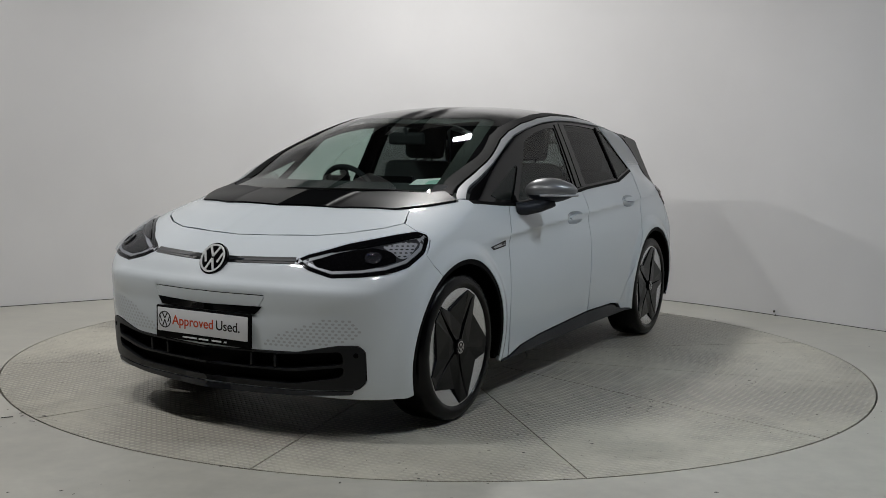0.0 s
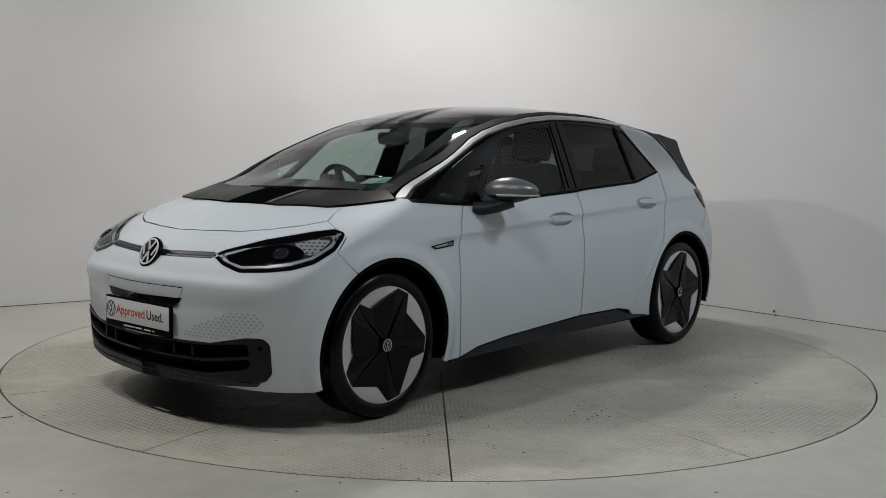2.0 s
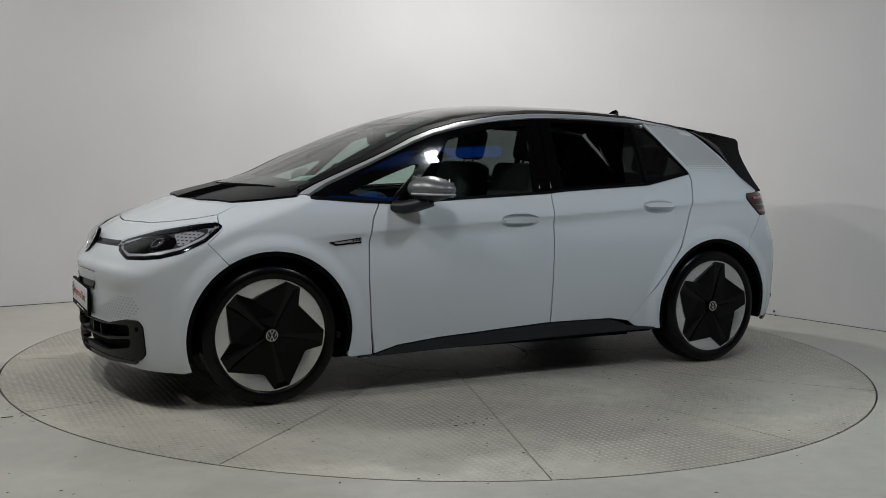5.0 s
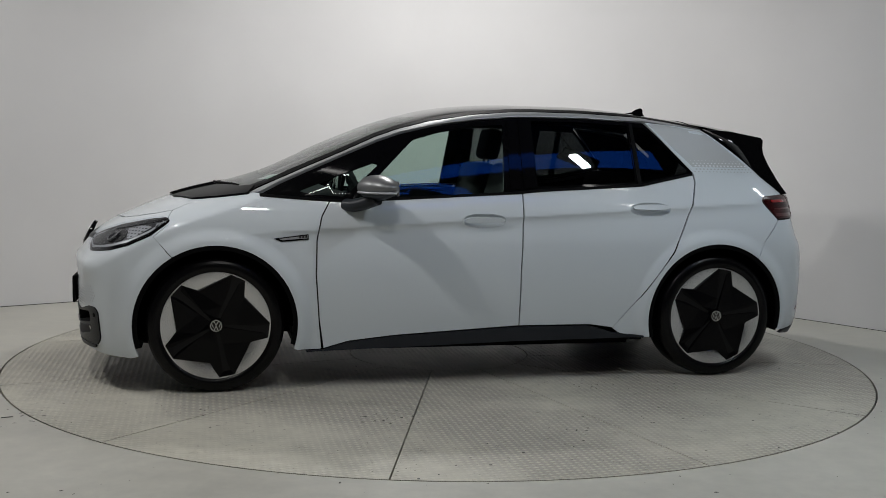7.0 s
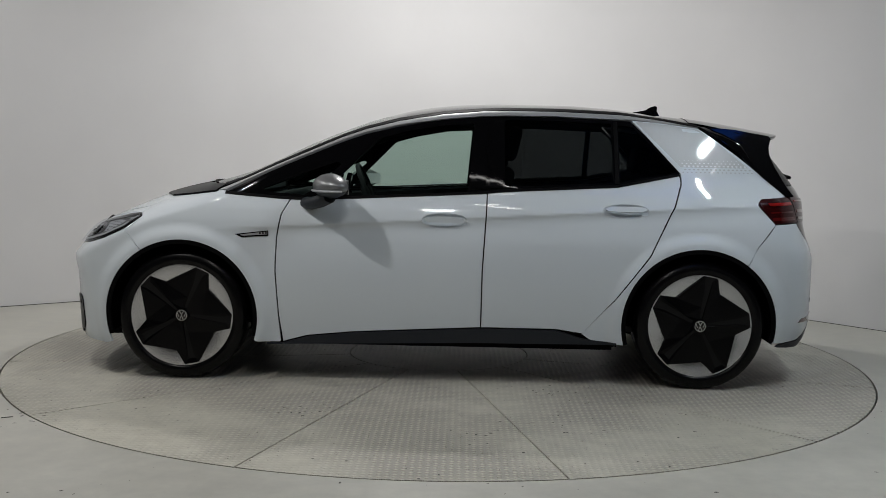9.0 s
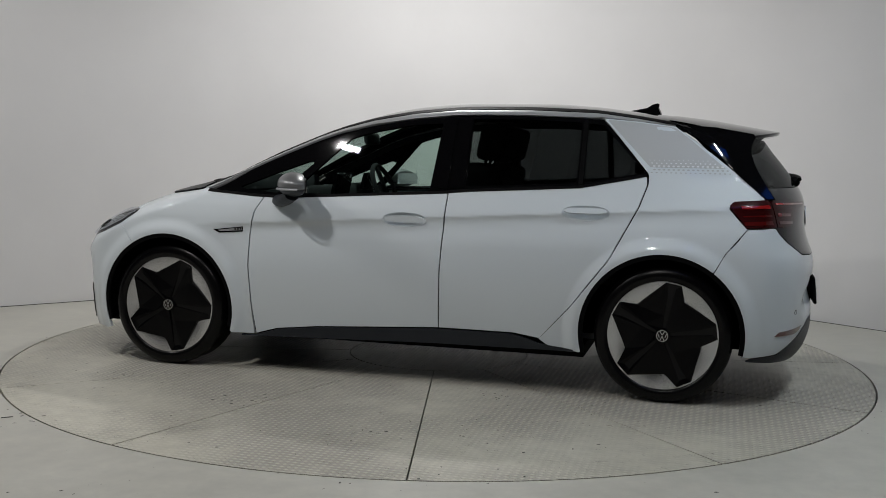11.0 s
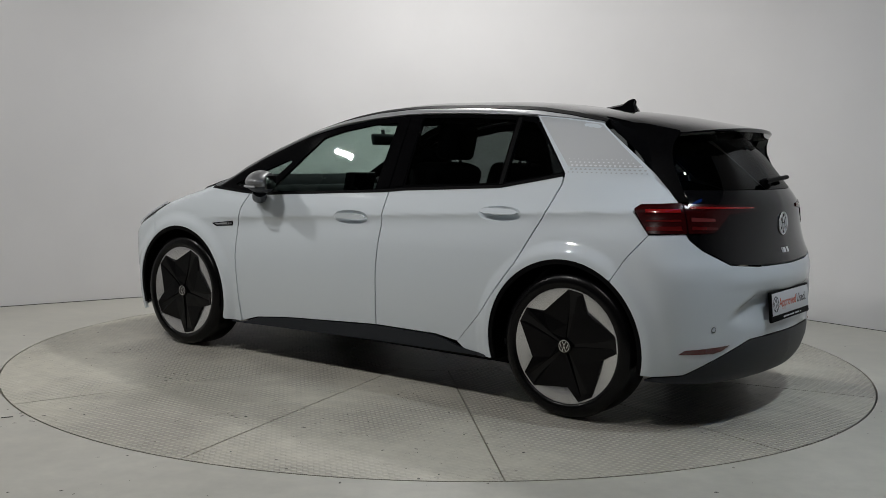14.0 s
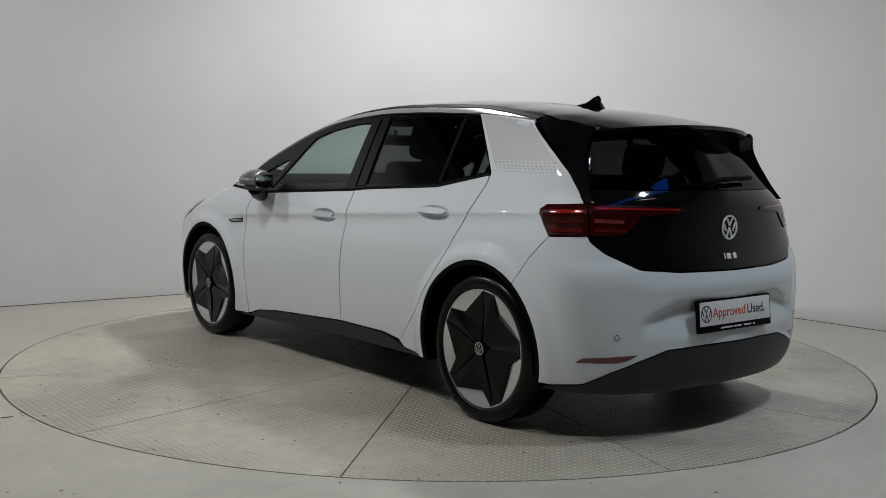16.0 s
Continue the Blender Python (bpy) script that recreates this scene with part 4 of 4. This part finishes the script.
def build_sides():
    for s in (1, -1):
        for x, z, shape in ((-.016, .880, GRIP_F), (-.978, .945, GRIP_R)):
            def bowl(p, x=x, z=z):
                r2 = ((p[:, 0] - x) / .122) ** 2 + ((p[:, 2] - z) / .038) ** 2
                return -.026 * np.clip(1 - r2, 0, 1) ** .6
            panel("handle_bowl", "side", shape, WHITE, CAR, sign=s, dent=bowl, step=.009, depth=.002, gap=-.0015, ease=0)
            q, n = place("side", (x, 0, z + .006), s)
            bm = bmesh.new()
            pts = [(-.116, 0), (-.09, .013), (0, .017), (.09, .013), (.116, 0), (.09, -.012), (0, -.015), (-.09, -.012)]
            prism(bm, [tuple(v) for v in rounded(pts, .03, .01)], .012, facing(q, n, .004))
            bmesh.ops.bevel(bm, geom=[e for e in bm.edges if e.calc_face_angle(0) > 1], offset=.004, segments=3, affect="EDGES")
            part("door_handle", bm, WHITE, CAR, "white door handle")
        # door mirror
        bm = bmesh.new()
        bmesh.ops.create_uvsphere(bm, u_segments=40, v_segments=24, radius=1)
        def spot(a, b, z):
            """Along the swept-back housing (a), out of its front (b), up (z)."""
            return Vector((.578 - .5 * .138 * a + .86 * .085 * b, s * (.955 + .86 * .138 * a + .5 * .085 * b), z))
        for v in bm.verts:
            b, a, z = v.co
            k = 1 - .22 * max(0, a)
            v.co = spot(a, b if b > -.6 else -.6 + (b + .6) * .15, 1.054 + .066 * z * k)
        shell = bm.copy()
        bmesh.ops.bisect_plane(bm, geom=bm.verts[:] + bm.edges[:] + bm.faces[:], plane_co=(0, 0, 1.030), plane_no=(0, 0, 1), clear_inner=True)
        cap = part("door_mirror", bm, SILVER, CAR, "silver capped door mirror on a black arm")
        bmesh.ops.bisect_plane(shell, geom=shell.verts[:] + shell.edges[:] + shell.faces[:], plane_co=(0, 0, 1.029), plane_no=(0, 0, 1), clear_outer=True)
        part("mirror_base", shell, PLASTIC, cap, "black lower shell")
        bm = bmesh.new()
        tube(bm, [(.72, s * .82, .955), (.69, s * .865, .955), (.64, s * .91, .972), (.585, s * .96, 1.005)], .042, 16)
        for v in bm.verts:
            v.co.z = .972 + (v.co.z - .972) * .8
        part("mirror_arm", bm, PLASTIC, cap)
        bm = bmesh.new()
        arcp = [spot(1.02 * math.sin(a), 1.03 * math.cos(a), 1.030) for a in np.linspace(-.5, 1.6, 16)]
        tube(bm, arcp, .006, 8)
        part("indicator", bm, LAMPGREY, cap, "pale indicator strip")
        bm = bmesh.new()
        q = spot(.02, -.67, 1.052)
        box(bm, .19, .075, .004, facing(q, Vector((-.86, -.5 * s, 0))), .001)
        part("mirror_glass", bm, CHROME, cap)
        # print on the rear pillar
        zone = [(-1.29, 1.142), (-1.30, 1.192), (-1.648, 1.192), (-1.69, 1.152)]
        hex_dots("pillar_print", "side", zone, .024, .0078, FILM, sign=s, off=.0014, fade=lambda u, v: .35 + .65 * np.clip((v - 1.14) / .05, 0, 1))
        zone = [(-1.28, 1.190), (-1.26, 1.225), (-1.60, 1.225), (-1.64, 1.190)]
        hex_dots("pillar_print", "side", zone, .024, .0062, PALEDOT, sign=s, off=.0018, fade=lambda u, v: .3 + .7 * np.clip((1.225 - v) / .035, 0, 1))
        # gloss strip in the door cut over the middle pillar
        panel("pillar_trim", "side", [(-.175, 1.05), (-.235, 1.046), (-.245, 1.425), (-.185, 1.42)], BLACK, CAR, "gloss black middle pillar", sign=s, off=.001, ease=.004, depth=.004)
        panel("pillar_trim", "side", [(-.25, 1.05), (-.325, 1.056), (-.330, 1.43), (-.255, 1.43)], BLACK, CAR, "gloss black middle pillar", sign=s, off=.001, ease=.004, depth=.004)
        panel("window_bar", "side", [(-.925, 1.085), (-.950, 1.087), (-.950, 1.425), (-.925, 1.427)], TRIM, CAR, "black window bar", sign=s, off=.001, ease=.002, depth=.004)


def build_rear():
    for s in (1, -1):
        outer = mirrored([(-1.677, .793, .999), (-1.70, .769, 1.022), (-1.80, .73, 1.028), (-1.868, .70, 1.030), (-1.914, .73, .897), (-1.772, .829, .893)], s)
        body = panel("tail_light", "rear", flat("rear", outer), RED, CAR, "dark red tail light", off=.005, ease=.008, step=.02)
        for z0, z1, m in ((.985, 1.000, REDHOT), (.945, .955, REDDARK), (.905, .925, REDDARK)):
            seg = mirrored([(-1.73, .785, z1), (-1.86, .715, z1 + .006), (-1.87, .718, z0 + .004), (-1.74, .80, z0)], s)
            panel("light_line", "rear", flat("rear", seg), m, body, off=.0068, ease=.003, step=.02, depth=.001)
        inner = mirrored([(-1.874, .703, 1.029), (-1.98, .60, 1.026), (-2.06, .284, 1.016), (-2.06, .27, .997), (-2.005, .50, .978), (-2.003, .53, .950), (-1.985, .60, .897), (-1.92, .73, .897)], s)
        body = panel("tail_light_inner", "rear", flat("rear", inner), RED, CAR, "dark red tail light on the tailgate", off=.005, ease=.008, step=.02)
        for z0, z1, m, a in ((1.003, 1.011, REDHOT, .31), (.948, .964, REDPALE, .64), (.910, .925, REDDARK, .62)):
            seg = mirrored([(-1.90, .69, z1 + .006), (-2.05, a, z1), (-2.05, a, z0), (-1.91, .70, z0 + .002)], s)
            panel("light_line", "rear", flat("rear", seg), m, body, off=.0068, ease=.003, step=.02, depth=.001)
        refl = mirrored([(-1.912, .797, .363), (-1.937, .774, .386), (-2.057, .553, .394), (-2.039, .602, .369), (-2.018, .65, .360)], s)
        panel("rear_reflector", "rear", flat("rear", refl), REDDARK, CAR, "dark red bumper reflector", off=.004, ease=.006, step=.02)
        q, n = place("rear", (-2.03, .665 * s, .471))
        bm = bmesh.new()
        lathe(bm, [(.0125, 0), (.0125, .002), (.0105, .002), (.0105, 0)], 20, facing(q, n, .0005))
        part("parking_sensor", bm, TRIM, CAR, "small round parking sensor")
        bm = bmesh.new()
        lathe(bm, [(.0103, .0), (.0103, .0015), (.0005, .0018)], 20, facing(q, n, .0005))
        part("sensor_face", bm, WHITE, CAR)
    # roof spoiler
    bm = bmesh.new()
    ys = np.linspace(-.60, .60, 33)
    rows = []
    for y in ys:
        e = abs(y) / .60
        tip = -1.935 + .17 * e ** 2.6
        ztip = 1.385 - .035 * e ** 2
        root = -1.40 + .04 * e
        yy = y * (1 - .06 * e ** 2)
        zr = on_hull("top", np.array([[root, yy * .86]]))[0][2] + .004
        sec = []
        for k in np.linspace(0, 1, 9):
            x = root + (tip - root) * k
            kink = -1.60
            if x > kink:
                zz = on_hull("top", np.array([[x, yy * .86]]))[0][2] + .003
            else:
                zk = on_hull("top", np.array([[kink, yy * .86]]))[0][2] + .003
                zz = zk + (ztip - zk) * (kink - x) / (kink - tip)
            sec.append(Vector((x, yy * (.86 + .14 * min(1, k * 1.6)), zz)))
        sec += [Vector((tip - .004, yy, ztip - .008)), Vector((tip + .004, yy, ztip - .018)), Vector((tip + .06, yy * .97, ztip - .030)), Vector((tip + .13, yy * .95, ztip - .060)),
                Vector((root - .12, yy * .88, zr - .05))]
        rows.append([bm.verts.new(v) for v in sec])
    for a, b in zip(rows, rows[1:]):
        for k in range(len(a) - 1):
            bm.faces.new((a[k], a[k + 1], b[k + 1], b[k]))
    bm.faces.new(rows[0])
    bm.faces.new(rows[-1][::-1])
    part("roof_spoiler", bm, ROOFBLACK, CAR, "gloss black roof spoiler")
    for s in (1, -1):
        bm = bmesh.new()
        out = [(-1.46, 1.405), (-1.60, 1.395), (-1.79, 1.362), (-1.80, 1.345), (-1.772, 1.30), (-1.772, 1.262), (-1.80, 1.20), (-1.85, 1.11), (-1.905, 1.035), (-1.86, 1.03), (-1.78, 1.10), (-1.61, 1.255)]
        edge = curve((1.0, .715), (1.10, .678), (1.26, .630), (1.36, .578), (1.42, .53))
        a = [bm.verts.new((x, s * float(edge(np.array([z]))[0]), z)) for x, z in out]
        b = [bm.verts.new((x + .03, s * (float(edge(np.array([z]))[0]) - .07), z)) for x, z in out]
        bm.faces.new(a)
        bm.faces.new(b[::-1])
        for i in range(len(out)):
            j = (i + 1) % len(out)
            bm.faces.new((a[i], b[i], b[j], a[j]))
        bmesh.ops.bevel(bm, geom=[e for e in bm.edges if e.verts[0] in a and e.verts[1] in a], offset=.006, segments=2, affect="EDGES")
        part("spoiler_fin", bm, ROOFBLACK, CAR, "gloss black fin beside the rear window")
    # aerial
    bm = bmesh.new()
    z0 = float(on_hull("top", np.array([[-1.24, 0.0]]))[0][2])
    outline = [(-1.09, 0), (-1.15, .014), (-1.205, .028), (-1.235, .049), (-1.262, .058), (-1.274, .055), (-1.270, .04), (-1.285, .012), (-1.29, 0)]
    for half in (1, -1):
        row0 = [bm.verts.new((x, half * (.034 - .35 * h), z0 + h - .01 + .012 * ((x + 1.29) / .2))) for x, h in outline]
        row1 = [bm.verts.new((x, 0, z0 + h + .002 + .012 * ((x + 1.29) / .2))) for x, h in outline]
        for k in range(len(outline) - 1):
            bm.faces.new((row0[k], row0[k + 1], row1[k + 1], row1[k]))
        bm.faces.new(row0)
    part("roof_aerial", bm, BLACK, CAR, "black shark fin aerial")
    # wiper, badge and marks
    bm = bmesh.new()
    pts = [on_hull("rear", np.array([flat("rear", [q])[0]]))[0] for q in ((-2.02, .14, 1.115), (-2.02, .02, 1.124), (-2.0, -.11, 1.130), (-1.98, -.25, 1.132))]
    tube(bm, [Vector(q) + Vector((-.028, 0, .014)) for q in pts], .011, 8)
    q, n = place("rear", (-2.02, .09, 1.115))
    lathe(bm, [(.030, -.004), (.028, .012), (.020, .022), (.0005, .024)], 20, facing(q, n))
    part("rear_wiper", bm, TRIM, CAR, "black rear wiper")
    q, n = place("rear", (-2.09, 0, .925))
    bm = bmesh.new()
    lathe(bm, [(.056, .0), (.056, .006), (.048, .006), (.048, .0)], 48, facing(q, n, .002))
    for x0, y0, x1, y1 in BADGE_STROKES:
        stroke(bm, (x0 * .052, y0 * .052), (x1 * .052, y1 * .052), .008, .002, facing(q, n), .005)
    part("tailgate_badge", bm, MARK, CAR, "round silver tailgate badge", smooth=False)
    bm = bmesh.new()
    for y, w in ((.050, .008), (.022, .030), (-.022, .026)):
        q, n = place("rear", (-2.1, y, .797))
        box(bm, w, .026, .003, facing(q, n, .002), .001)
    part("model_mark", bm, MARK, CAR, "three small silver marks", smooth=False)
    number_plate(Matrix.Translation((-2.142, .004, .540)) @ pose(0, 0, 0, 90, 0, -90) @ pose(0, 0, 0, -6, 0, 0), CAR)


REDHOT = Mat("bright_red_lens", (0.28, 0.010, 0.010), 0.15, 0, Coat_Weight=1.0).m
REDPALE = Mat("pale_red_reflex", (0.16, 0.03, 0.03), 0.2, 0, Coat_Weight=1.0).m
REDDARK = Mat("deep_red_lens", (0.09, 0.006, 0.006), 0.15, 0, Coat_Weight=1.0).m


# ---------- the cabin behind the glass ----------
def cushion(bm, sx, sy, sz, at, r):
    box(bm, sx, sy, sz, at, r, 4)


def build_cabin():
    for s in (1, -1):
        card = [(-1.75, .80), (-1.74, 1.05), (-1.28, 1.13), (-.94, 1.07), (.7, .975), (1.1, 1.0), (1.1, .80), (.93, .62), (.93, .25), (-.92, .25), (-.92, .62), (-1.08, .80)]
        panel("door_card", "side", card, CABIN, CAR, "dark inner door trim", sign=s, off=-.055, step=.08, depth=.0, gap=0)
        lining = [(-1.33, 1.13), (-1.06, 1.42), (-1.38, 1.39), (-1.58, 1.25), (-1.80, 1.06), (-1.74, 1.0)]
        panel("pillar_lining", "side", lining, CABIN, CAR, "dark rear pillar lining", sign=s, off=-.03, step=.06, depth=.0, gap=0)
        rail = [(x, z + .030) for x, z in DLO_TOP] + [(x, z - .022) for x, z in DLO_TOP[::-1]]
        panel("rail_lining", "side", rail, CABIN, CAR, "dark roof rail lining", sign=s, off=-.03, step=.06, depth=.0, gap=0, ease=0)
    bm = bmesh.new()
    box(bm, 2.4, 1.5, .03, pose(-.2, 0, .30))
    part("cabin_floor", bm, CABIN, CAR, smooth=False)
    bm = bmesh.new()
    box(bm, .50, 1.44, .26, pose(.93, 0, .865, 0, 10), .06, 4)
    box(bm, .26, 1.30, .10, pose(1.20, 0, 1.0, 0, 20), .03)
    part("dashboard", bm, CABIN, CAR, "dark dashboard")
    bm = bmesh.new()
    box(bm, .025, .27, .15, pose(.66, .02, 1.03, 0, -12), .008)
    part("centre_screen", bm, BLACK, CAR, "black centre screen")
    bm = bmesh.new()
    box(bm, .03, .16, .11, pose(.63, -.37, 1.045, 0, -14), .008)
    part("driver_display", bm, BLACK, CAR)
    bm = bmesh.new()
    m = pose(.50, -.37, .985, 0, -66, 0)
    tube(bm, [m @ Vector((.178 * math.cos(a), .178 * math.sin(a), 0)) for a in np.linspace(0, 2 * math.pi, 40, endpoint=False)], .016, 10, True)
    box(bm, .34, .05, .02, m, .006)
    box(bm, .10, .12, .05, m @ pose(0, 0, -.02), .02)
    part("steering_wheel", bm, CABIN, CAR, "black steering wheel")
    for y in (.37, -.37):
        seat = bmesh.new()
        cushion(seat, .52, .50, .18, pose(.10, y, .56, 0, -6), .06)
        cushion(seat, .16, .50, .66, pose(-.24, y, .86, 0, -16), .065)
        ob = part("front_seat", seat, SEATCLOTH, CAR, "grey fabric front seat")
        bm = bmesh.new()
        cushion(bm, .10, .27, .20, pose(-.375, y, 1.30, 0, -12), .045)
        for d in (-.06, .06):
            tube(bm, [(-.345, y + d, 1.13), (-.365, y + d, 1.24)], .008, 8)
        part("headrest", bm, CABIN, ob, "dark headrest")
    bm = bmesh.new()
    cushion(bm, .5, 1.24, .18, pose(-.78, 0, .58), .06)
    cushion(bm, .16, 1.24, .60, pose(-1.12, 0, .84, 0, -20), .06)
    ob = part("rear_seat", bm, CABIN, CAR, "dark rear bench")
    for y in (.40, -.40):
        bm = bmesh.new()
        cushion(bm, .10, .27, .17, pose(-1.245, y, 1.215, 0, -12), .045)
        part("headrest", bm, CABIN, ob, "dark headrest")
    bm = bmesh.new()
    box(bm, .62, 1.25, .03, pose(-1.55, 0, .98))
    part("parcel_shelf", bm, CABIN, CAR, smooth=False)
    bm = bmesh.new()
    box(bm, .03, .24, .07, pose(.47, 0, 1.315, 0, 10), .02, 3)
    tube(bm, [(.48, 0, 1.33), (.485, 0, 1.378)], .012, 8)
    part("inside_mirror", bm, CABIN, CAR, "black inside mirror")
    # headlining and dark screen border
    lining = both([(.33, 0), (.27, .28), (.18, .44), (-.3, .52), (-1.0, .50), (-1.5, .44), (-1.55, 0)])
    panel("headlining", "top", lining, CABIN, CAR, "dark headlining", off=-.035, step=.08, depth=0)
    for s in (1, -1):
        edge = [(1.175, .654 * s), (.887, .610 * s), (.63, .563 * s), (.28, .476 * s), (.31, .40 * s), (.60, .475 * s), (.87, .525 * s), (1.14, .575 * s)]
        panel("screen_border", "top", edge, TRIM, CAR, "black windscreen border", off=-.006, step=.04, depth=.0, gap=0)
    top = both([(.395, 0), (.34, .30), (.26, .48), (.33, .44), (.44, .28), (.47, 0)])
    panel("screen_border", "top", top, TRIM, CAR, "black windscreen border", off=-.006, step=.04, depth=.0, gap=0)
    low = both([(1.393, 0), (1.368, .303), (1.247, .588), (1.178, .656), (1.12, .625), (1.18, .57), (1.31, .28), (1.335, 0)])
    panel("screen_border", "top", low, TRIM, CAR, "black windscreen border", off=-.006, step=.04, depth=.0, gap=0)
    sticker = [(1.165, .445), (1.094, .445), (1.026, .59), (1.089, .61)]
    tag = panel("screen_sticker", "top", sticker, LABELW, CAR, "white and green paper sticker inside the windscreen", off=-.008, step=.04, depth=.001, gap=0, ease=.004)
    panel("sticker_print", "top", [(1.135, .515), (1.09, .515), (1.045, .585), (1.09, .60)], GREEN, tag, off=-.0065, step=.04, depth=.0005, gap=0, ease=.006)
    # wipers along the cowl
    for a, b in (((1.385, -.14), (1.265, .54)),):
        bm = bmesh.new()
        pts = [on_hull("top", np.array([[a[0] + (b[0] - a[0]) * t + .03 * math.sin(math.pi * t), a[1] + (b[1] - a[1]) * t]]))[0] for t in np.linspace(0, 1, 8)]
        tube(bm, [Vector(q) + Vector((0, 0, .006)) for q in pts], .006, 8)
        part("wiper", bm, TRIM, CAR, "black windscreen wiper")


build_front()
build_sides()
build_rear()
build_cabin()


# ---------- the workshop roof ----------
def ceiling_things():
    bm = bmesh.new()
    m = pose(2.0, -2.68, 3.6, 0, 0, 43)
    box(bm, 2.95, .21, .05, m, .01)
    panel_ob = part("light_panel", bm, BLUE, smooth=False)
    tagged(panel_ob, "long blue lit panel hung under the ceiling", "light panel")
    bm = bmesh.new()
    for x in (-1.3, 0, 1.3):
        box(bm, .03, .03, .56, m @ pose(x, 0, .31))
    part("hanger", bm, TRIM, panel_ob, smooth=False)
    for x, y, turn, ln, drop in ((2.72, -2.42, 20, .4, .74), (.36, -3.22, -12, .4, .74)):
        bm = bmesh.new()
        tube(bm, [(-ln / 2, 0, 0), (0, 0, 0), (ln / 2, 0, 0)], .016, 12)
        lit = tagged(part("tube_light", bm, TUBE), "thin white fluorescent tube hung under the ceiling", "tube light", "fluorescent tubes")
        lit.matrix_basis = pose(x, y, 3.40, 0, 0, turn)
        bm = bmesh.new()
        box(bm, ln, .05, .03, pose(0, 0, .034), .004)
        part("tray", bm, TRIM, lit, "dark tray over the tube")
        bm = bmesh.new()
        box(bm, .012, .012, drop, pose(0, 0, .04 + drop / 2))
        part("hanger", bm, TRIM, lit, smooth=False)
    first = None
    for (x, y, z), *_ in LAMPS:
        if first is None:
            bm = bmesh.new()
            box(bm, .36, .22, .03, pose(0, 0, .03), .006)
            box(bm, .03, .03, .74, pose(0, 0, .42))
            first = part("ceiling_light", bm, TRIM)
            tagged(first, "rectangular ceiling light in a dark housing", "ceiling light", "ceiling lights round the turntable")
            first.matrix_basis = pose(x, y, z)
        else:
            copy_thing(first, pose(x, y, z))


ceiling_things()


# ---------- what moves: the table turns, and carries the car ----------
def motions():
    turns = [(0, -119.6), (.5, -121.9), (1, -124.75), (1.5, -128.05), (2, -131.55), (3, -138.6), (4, -145.7), (6.5, -163.4), (9, -181.2),
             (11.5, -199.05), (14, -216.95), (16, -231.25)]
    walk(TABLE, [(t, pose(0, 0, 0, 0, 0, a)) for t, a in turns])
    walk(CAR, [(t, pose(0, 0, 0, 0, 0, a) @ pose(-.021, .018, 0)) for t, a in turns])


motions()
